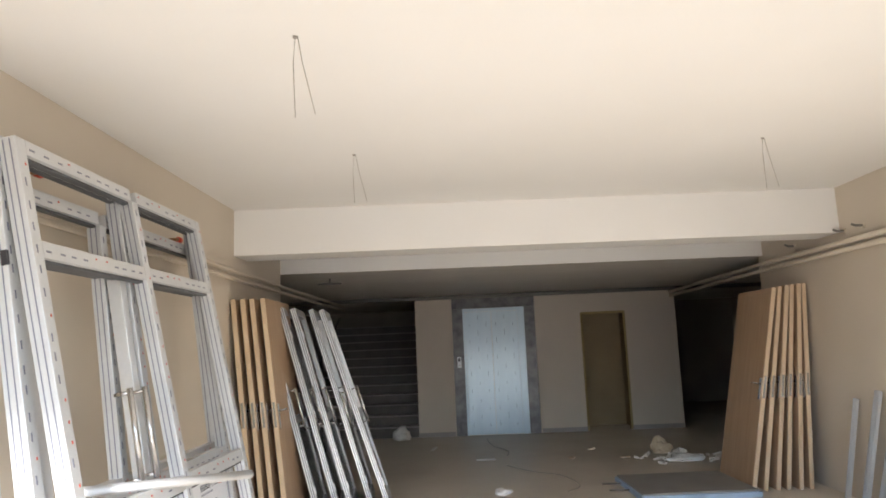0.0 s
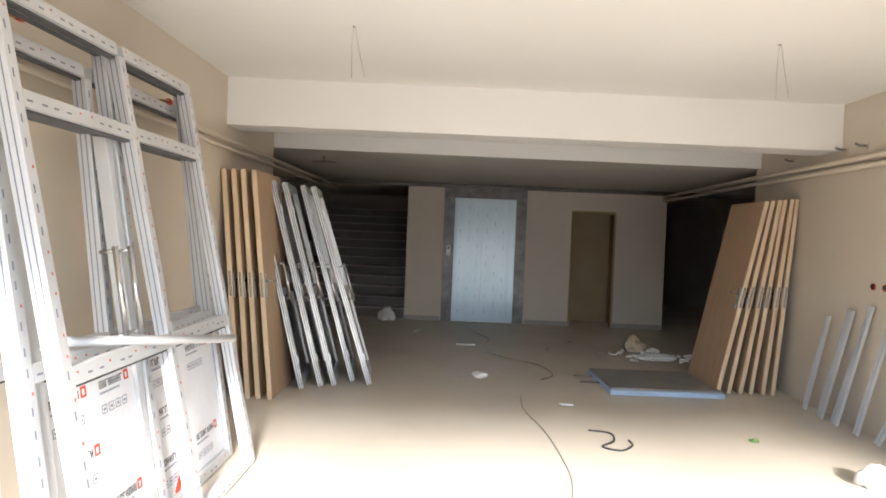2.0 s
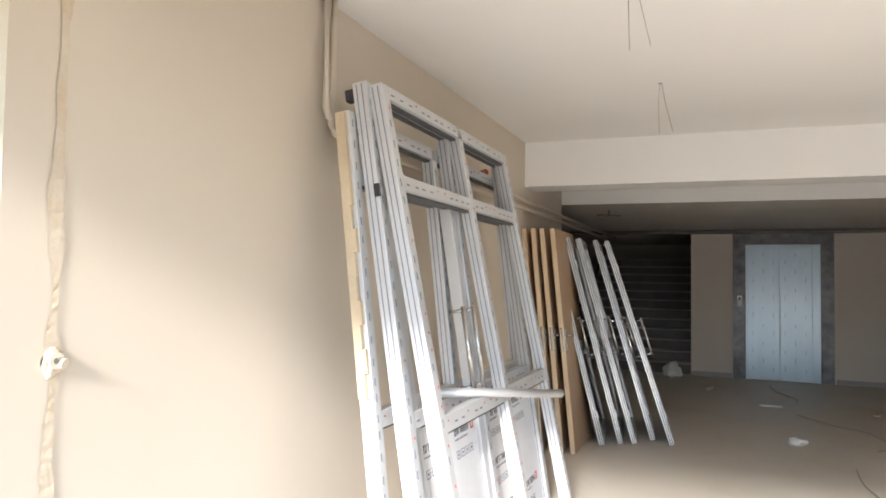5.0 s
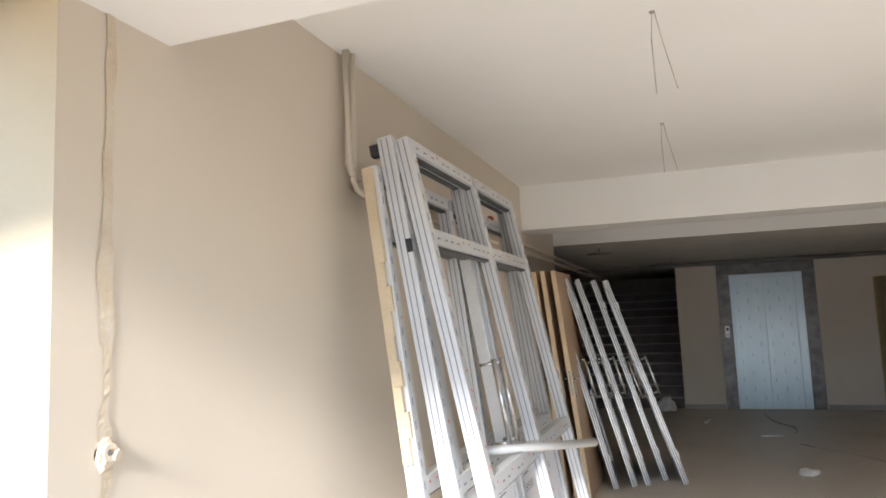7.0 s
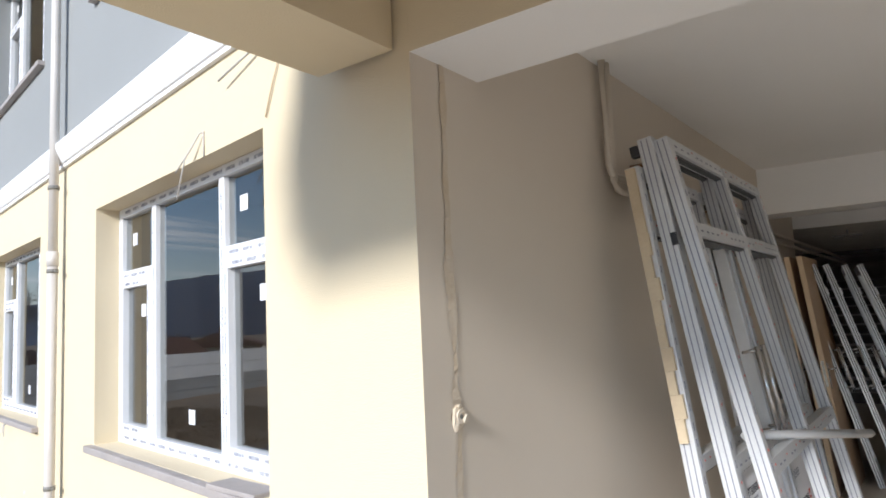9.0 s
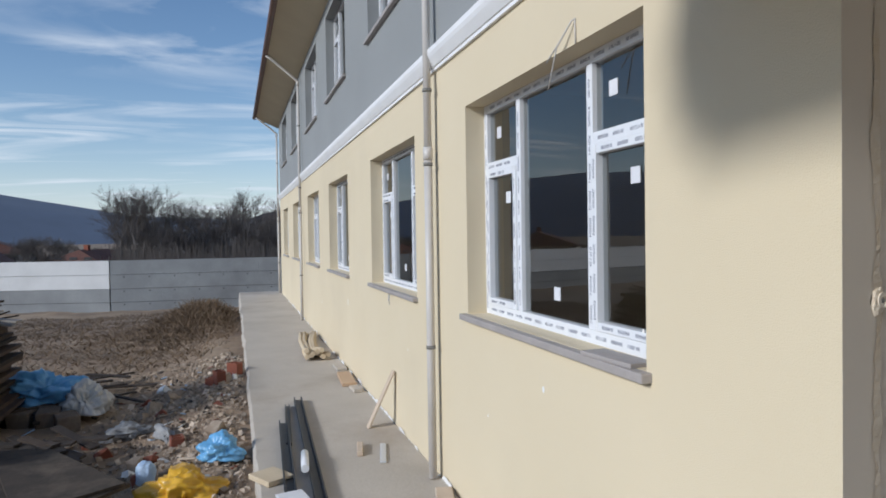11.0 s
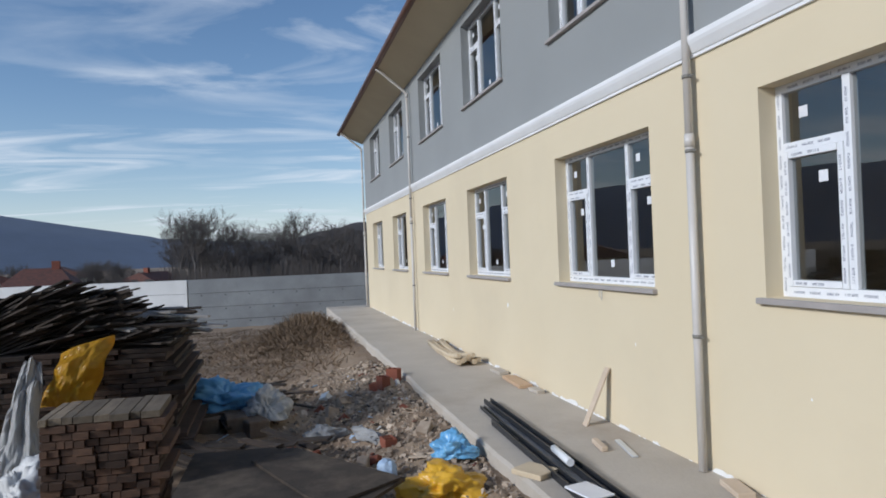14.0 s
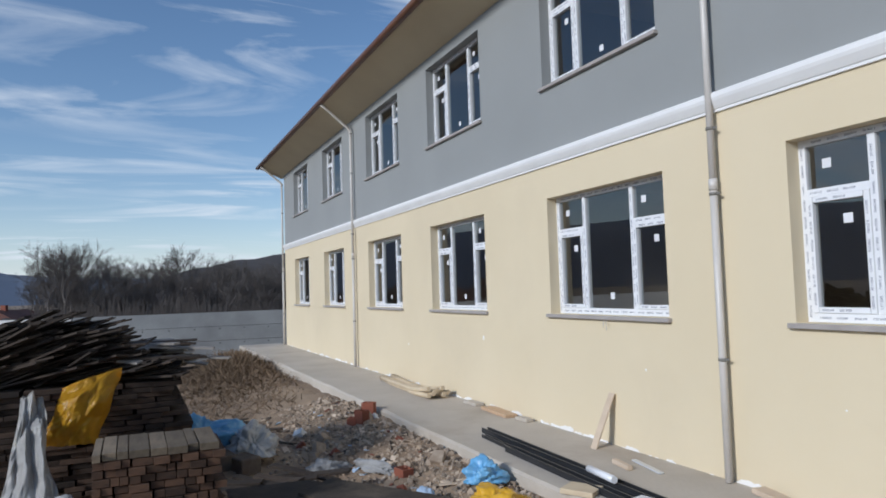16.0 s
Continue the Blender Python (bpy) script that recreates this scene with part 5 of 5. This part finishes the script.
def drape(name, label, category, corners, material, seed, bulge=0.15, crease=0.09, n=44, waist=0.0):
    """A crumpled plastic sheet hung between four corners, with flat facets and sharp creases."""
    tl, tr, br, bl = (Vector(c) for c in corners)
    out = (tr - tl).cross(bl - tl).normalized()
    if out.x < 0:
        out = -out
    bm = bmesh.new()
    off = Vector((seed * 3.7, seed * 1.9, 0))
    rows = []
    for j in range(n + 1):
        v = j / n
        row = []
        for i in range(n + 1):
            u = i / n
            e = 0.10 * noise.noise(Vector((v * 3, seed, 0))) if u < 0.5 else 0.10 * noise.noise(Vector((v * 3, seed + 9, 0)))
            uu = 0.5 + (u - 0.5) * (1 - waist * math.sin(math.pi * v)) + e * abs(2 * u - 1)
            vv = v + 0.09 * noise.noise(Vector((u * 4, seed + 4, 0))) * v
            p = tl.lerp(tr, uu).lerp(bl.lerp(br, uu), vv)
            d, _ = noise.voronoi(Vector((u * 1.9, v * 2.1, 0)) + off)
            d2, _ = noise.voronoi(Vector((u * 6.5 + v * 2, v * 6, 3)) + off)
            h = bulge * math.sin(math.pi * u) ** 0.7 * math.sin(math.pi * min(1, 0.12 + v * 0.8)) + crease * (d[1] - d[0]) + crease * 0.3 * (d2[1] - d2[0]) + 0.012 * noise.noise(Vector((u * 11, v * 4, seed)))
            row.append(bm.verts.new(p + out * h))
        rows.append(row)
    for q, r in zip(rows, rows[1:]):
        for i in range(n):
            bm.faces.new((q[i], q[i + 1], r[i + 1], r[i])).smooth = True
    bmesh.ops.solidify(bm, geom=bm.faces[:], thickness=0.004)
    return solo(name, bm, material, label, category, WING)


drape("yellow_sheet", "crumpled yellow plastic sack hanging over the timber stack", "sack", [(-7.08, -5.78, 0.44), (-7.10, -5.24, 0.60), (-7.00, -5.46, -0.13), (-6.98, -5.95, -0.10)], M_YBAG, 15, bulge=0.26, crease=0.15)
drape("yellow_strip", "twisted yellow plastic strip hanging from the sack", "plastic", [(-6.95, -5.50, -0.08), (-6.95, -5.42, -0.06), (-6.95, -5.43, -0.27), (-6.95, -5.48, -0.28)], M_YBAG, 3, bulge=0.03, crease=0.02, n=14)
drape("white_sack", "torn white printed sack draped down the timber stack", "sack", [(-7.08, -6.14, 0.38), (-7.06, -5.96, 0.30), (-6.15, -5.66, -0.66), (-6.2, -6.25, -0.62)], M_WBAG, 16, bulge=0.12, crease=0.26, waist=0.2, n=60)
drape("yellow_strip", "yellow plastic strip caught between white sacks", "plastic", [(-6.85, -6.02, 0.0), (-6.85, -5.92, 0.05), (-6.55, -6.0, -0.32), (-6.55, -6.12, -0.30)], M_YBAG, 5, bulge=0.05, crease=0.03, n=16)
rag("white_sack", "crumpled white woven sack lying on the soil", "sack", WING @ pose(-5.95, -5.85, -0.98), M_WBAG, (0.36, 0.46, 0.46), 18, folds=0.6, fine=0.6)

# ---- dry grass ----
bm = bmesh.new()
rnd = random.Random(41)
for k in range(36000):
    if rnd.random() < 0.45:
        x, y = -19.5 + rnd.gauss(0, 2.4), -2.9 + rnd.gauss(0, 0.9)
    else:
        x, y = -12 - 22 * rnd.random(), -2.3 - 11 * rnd.random()
    if -25.9 < x and y > -1.65 or x > -11.5:
        continue
    tall = math.exp(-(((x + 19.5) / 2.4) ** 2 + ((y + 2.6) / 0.8) ** 2))
    z, h, a = gz(x, y), (0.035 + 0.09 * rnd.random() ** 2) * (1 + 2.6 * tall), rnd.random() * 6.28
    dx, dy, lx, ly = 0.016 * math.cos(a), 0.016 * math.sin(a), rnd.gauss(0, 0.15), rnd.gauss(0, 0.15)
    p = [bm.verts.new(q) for q in ((x - dx, y - dy, z), (x + dx, y + dy, z), (x + lx + dx * 0.3, y + ly + dy * 0.3, z + h), (x + lx - dx * 0.3, y + ly - dy * 0.3, z + h))]
    bm.faces.new(p)
solo("dry_grass", bm, M_GRASS, "dry brown winter grass and weeds in the yard", "grass", WING, kind="stuff")

# ---- yard wall, village and hills ----
def yard_wall(name, x0, y0, x1, y1, material, label):
    a, b = Vector((x0, y0, -2.5)), Vector((x1, y1, -2.5))
    L = (b - a).length
    m = WING @ Matrix.Translation(a) @ (b - a).to_track_quat("X", "Z").to_matrix().to_4x4()
    w = thing(name, label, "wall", m, kind="structure")
    n = max(1, int(L / 2.4))
    for k in range(n):
        for z0, z1, t in ((0, 0.75, 0.02), (0.755, 1.45, 0.03), (1.455, 2.2, 0.035), (2.205, 2.95, 0.0)):
            pn_ = boxpart("cast_panel", (k * L / n + 0.001, (k + 1) * L / n - 0.001, -0.12 - t, 0.12, z0 + 0.004, z1 - 0.012), M_CWALL if z1 < 2.0 else material, w, bevel=0.0)
            for f in (0.25, 0.75):
                if t:
                    boxpart("tie_hole", ((k + f) * L / n, (k + f) * L / n + 0.07, -0.124 - t, -0.1205 - t, z1 - 0.16, z1 - 0.09), M_ALUD, pn_, "dark formwork tie hole", bevel=0)
    return w


yard_wall("yard_wall_grey", -37.4, -7.9, -36.0, 12.0, M_CWALL, "grey cast concrete yard wall with formwork seams")
yard_wall("yard_wall_white", -37.4, -7.95, -46, -40, M_CWHITE, "yard wall with a whitewashed upper half")


def bare_tree(seed, h, spread):
    rnd = random.Random(seed)
    t = thing("bare_tree", "leafless winter tree behind the yard wall", "tree", group="trees behind the wall")
    bm = bmesh.new()
    tube(bm, [(0, 0, 0), (0.1, 0, h * 0.3), (0.0, 0.1, h * 0.62)], 0.16, 7, r1=0.07)
    part("trunk", bm, M_BARK, t)
    bm = bmesh.new()

    def grow(p, d, L, r, depth):
        q = p + d * L
        tube(bm, [p, q] if depth > 2 else [p, p + d * L * 0.5 + Vector((rnd.gauss(0, L * 0.04), rnd.gauss(0, L * 0.04), 0)), q], max(r, 0.009), 4 if depth < 2 else 3, False, r1=max(r * 0.55, 0.007))
        if depth == 4:
            return
        for k in range(4 if depth else 5):
            e = (d + Vector((rnd.gauss(0, spread), rnd.gauss(0, spread), rnd.gauss(0.12, 0.25)))).normalized()
            grow(p + d * L * (0.45 + 0.55 * rnd.random()), e, L * (0.5 + 0.25 * rnd.random()), r * 0.5, depth + 1)

    for k in range(6):
        a = k * 1.05 + rnd.random()
        grow(Vector((0, 0, h * (0.28 + 0.3 * rnd.random()))), Vector((math.cos(a) * spread, math.sin(a) * spread, 1)).normalized(), h * 0.33, 0.07, 0)
    part("crown", bm, M_BARK, t)
    return t


rnd = random.Random(51)
kinds = [bare_tree(1, 9, 0.55), bare_tree(2, 10, 0.35), bare_tree(3, 7, 0.7)]
spots = [(-72, -12.5, 0, 0.8), (-78, -11, 1, 0.8), (-75, -12, 1, 0.65), (-80, -8, 0, 0.75), (-74, -4, 2, 0.7), (-85, 0, 1, 0.8), (-76, 4, 0, 0.75)]
for k in range(120):
    x, y = -70 - 40 * rnd.random(), -34 + 50 * rnd.random()
    spots.append((x, y, rnd.randrange(3), (0.42 + 0.36 * rnd.random()) * (0.5 if y < x * 0.17 - 1 else 1)))
for k, (x, y, i, s) in enumerate(spots):
    m = WING @ pose(x, y, -2.4, 0, 0, rnd.random() * 360) @ Matrix.Diagonal((s, s, s, 1))
    t = kinds[i] if k in (0, 1, 4) else copy_thing(kinds[i], m)
    t.matrix_basis = m
bm = bmesh.new()
for k in range(24000):
    x, y = -58 - 55 * rnd.random(), -75 + 115 * rnd.random()
    h = (1.8 + 3.6 * rnd.random()) * (0.75 + 0.5 * noise.noise(Vector((x * 0.06, y * 0.06, 0))))
    h *= 0.55 if y < x * 0.17 - 1 else 0.85
    lx, ly, w = rnd.gauss(0, 0.5), rnd.gauss(0, 0.5), 0.03 + 0.05 * rnd.random()
    p = [bm.verts.new(q) for q in ((x, y - w, -2.4), (x, y + w, -2.4), (x + lx, y + ly + w * 0.3, -2.4 + h), (x + lx, y + ly - w * 0.3, -2.4 + h))]
    bm.faces.new(p)
solo("scrub", bm, M_WOODS, "dense bare brown scrub behind the yard wall", "scrub", WING, kind="stuff")


def house(x, y, a, w, d, h):
    o = thing("village_house", "low house with a rusty red roof among bare trees", "house", WING @ pose(x, y, -2.5, 0, 0, a), "village houses")
    boxpart("wall", (-w, w, -d, d, 0, h), M_ROOM, o, bevel=0)
    bm = bmesh.new()
    v = [bm.verts.new(p) for p in ((-w - 0.4, -d - 0.4, h), (w + 0.4, -d - 0.4, h), (w + 0.4, d + 0.4, h), (-w - 0.4, d + 0.4, h), (-w + 1, 0, h + 1.5), (w - 1, 0, h + 1.5))]
    for f in ((0, 1, 5, 4), (2, 3, 4, 5), (1, 2, 5), (3, 0, 4), (3, 2, 1, 0)):
        bm.faces.new([v[i] for i in f])
    rf = part("roof", bm, M_TILE, o)
    boxpart("chimney", (w * 0.3, w * 0.3 + 0.5, -0.25, 0.25, h + 0.8, h + 2.0), M_BRICK, rf, bevel=0)
    for k in range(3):
        boxpart("window", (w, w + 0.03, -d * 0.7 + k * d * 0.55, -d * 0.7 + k * d * 0.55 + 0.8, 1.0, 2.2), M_BLACK, o, bevel=0)


house(-54, -19.8, 96, 2.2, 2.5, 2.4)
house(-66, -30, 30, 5, 4, 2.7)
house(-95, -30, 10, 5, 4, 2.6)
house(-84, -17, -20, 4, 3, 1.5)


def hill(name, pts, depth, material, label):
    """A ridge given by (x, y, height) points of its crest."""
    bm = bmesh.new()
    rows = []
    n = 90
    for k in range(n + 1):
        u = k / n * (len(pts) - 1)
        i = min(int(u), len(pts) - 2)
        f = u - i
        f = f * f * (3 - 2 * f)
        p = Vector(pts[i]).lerp(Vector(pts[i + 1]), f)
        hh = p.z * (1 + 0.07 * noise.noise(Vector((k * 0.21, 0, 0))) + 0.03 * noise.noise(Vector((k * 0.9, 3, 0))))
        out = Vector((p.x, p.y, 0)).normalized() * depth
        rows.append([bm.verts.new(Vector((p.x, p.y, -4)) - out), bm.verts.new(Vector((p.x, p.y, hh * 0.62)) - out * 0.45), bm.verts.new((p.x, p.y, hh)), bm.verts.new(Vector((p.x, p.y, -4)) + out)])
    for q, s in zip(rows, rows[1:]):
        for k in range(3):
            f = bm.faces.new((q[k], s[k], s[k + 1], q[k + 1]))
            f.smooth = True
    ob = solo(name, bm, material, label, "hill", WING)
    ob["kind"] = "structure"


# far and south ridges carry their haze as surface colour
hill("backdrop_far_hill", [(-300, -900, 90), (-560, -560, 75), (-760, -330, 68), (-860, -120, 30), (-900, 60, 22), (-900, 300, 60), (-600, 700, 80)], 160, M_HILL_HAZE, "far hills behind the village with blue haze in their colour")
hill("backdrop_wooded_hill", [(-150, -16, 1), (-150, -8, 3), (-148, 6, 7), (-140, 25, 10), (-110, 60, 14)], 30, M_HILLN, "dark wooded hill behind the yard")
hill("backdrop_south_hill", [(500, -700, 55), (150, -820, 75), (-150, -800, 62), (-420, -760, 70)], 160, M_HAZY, "hills across the valley with pale haze in their colour")
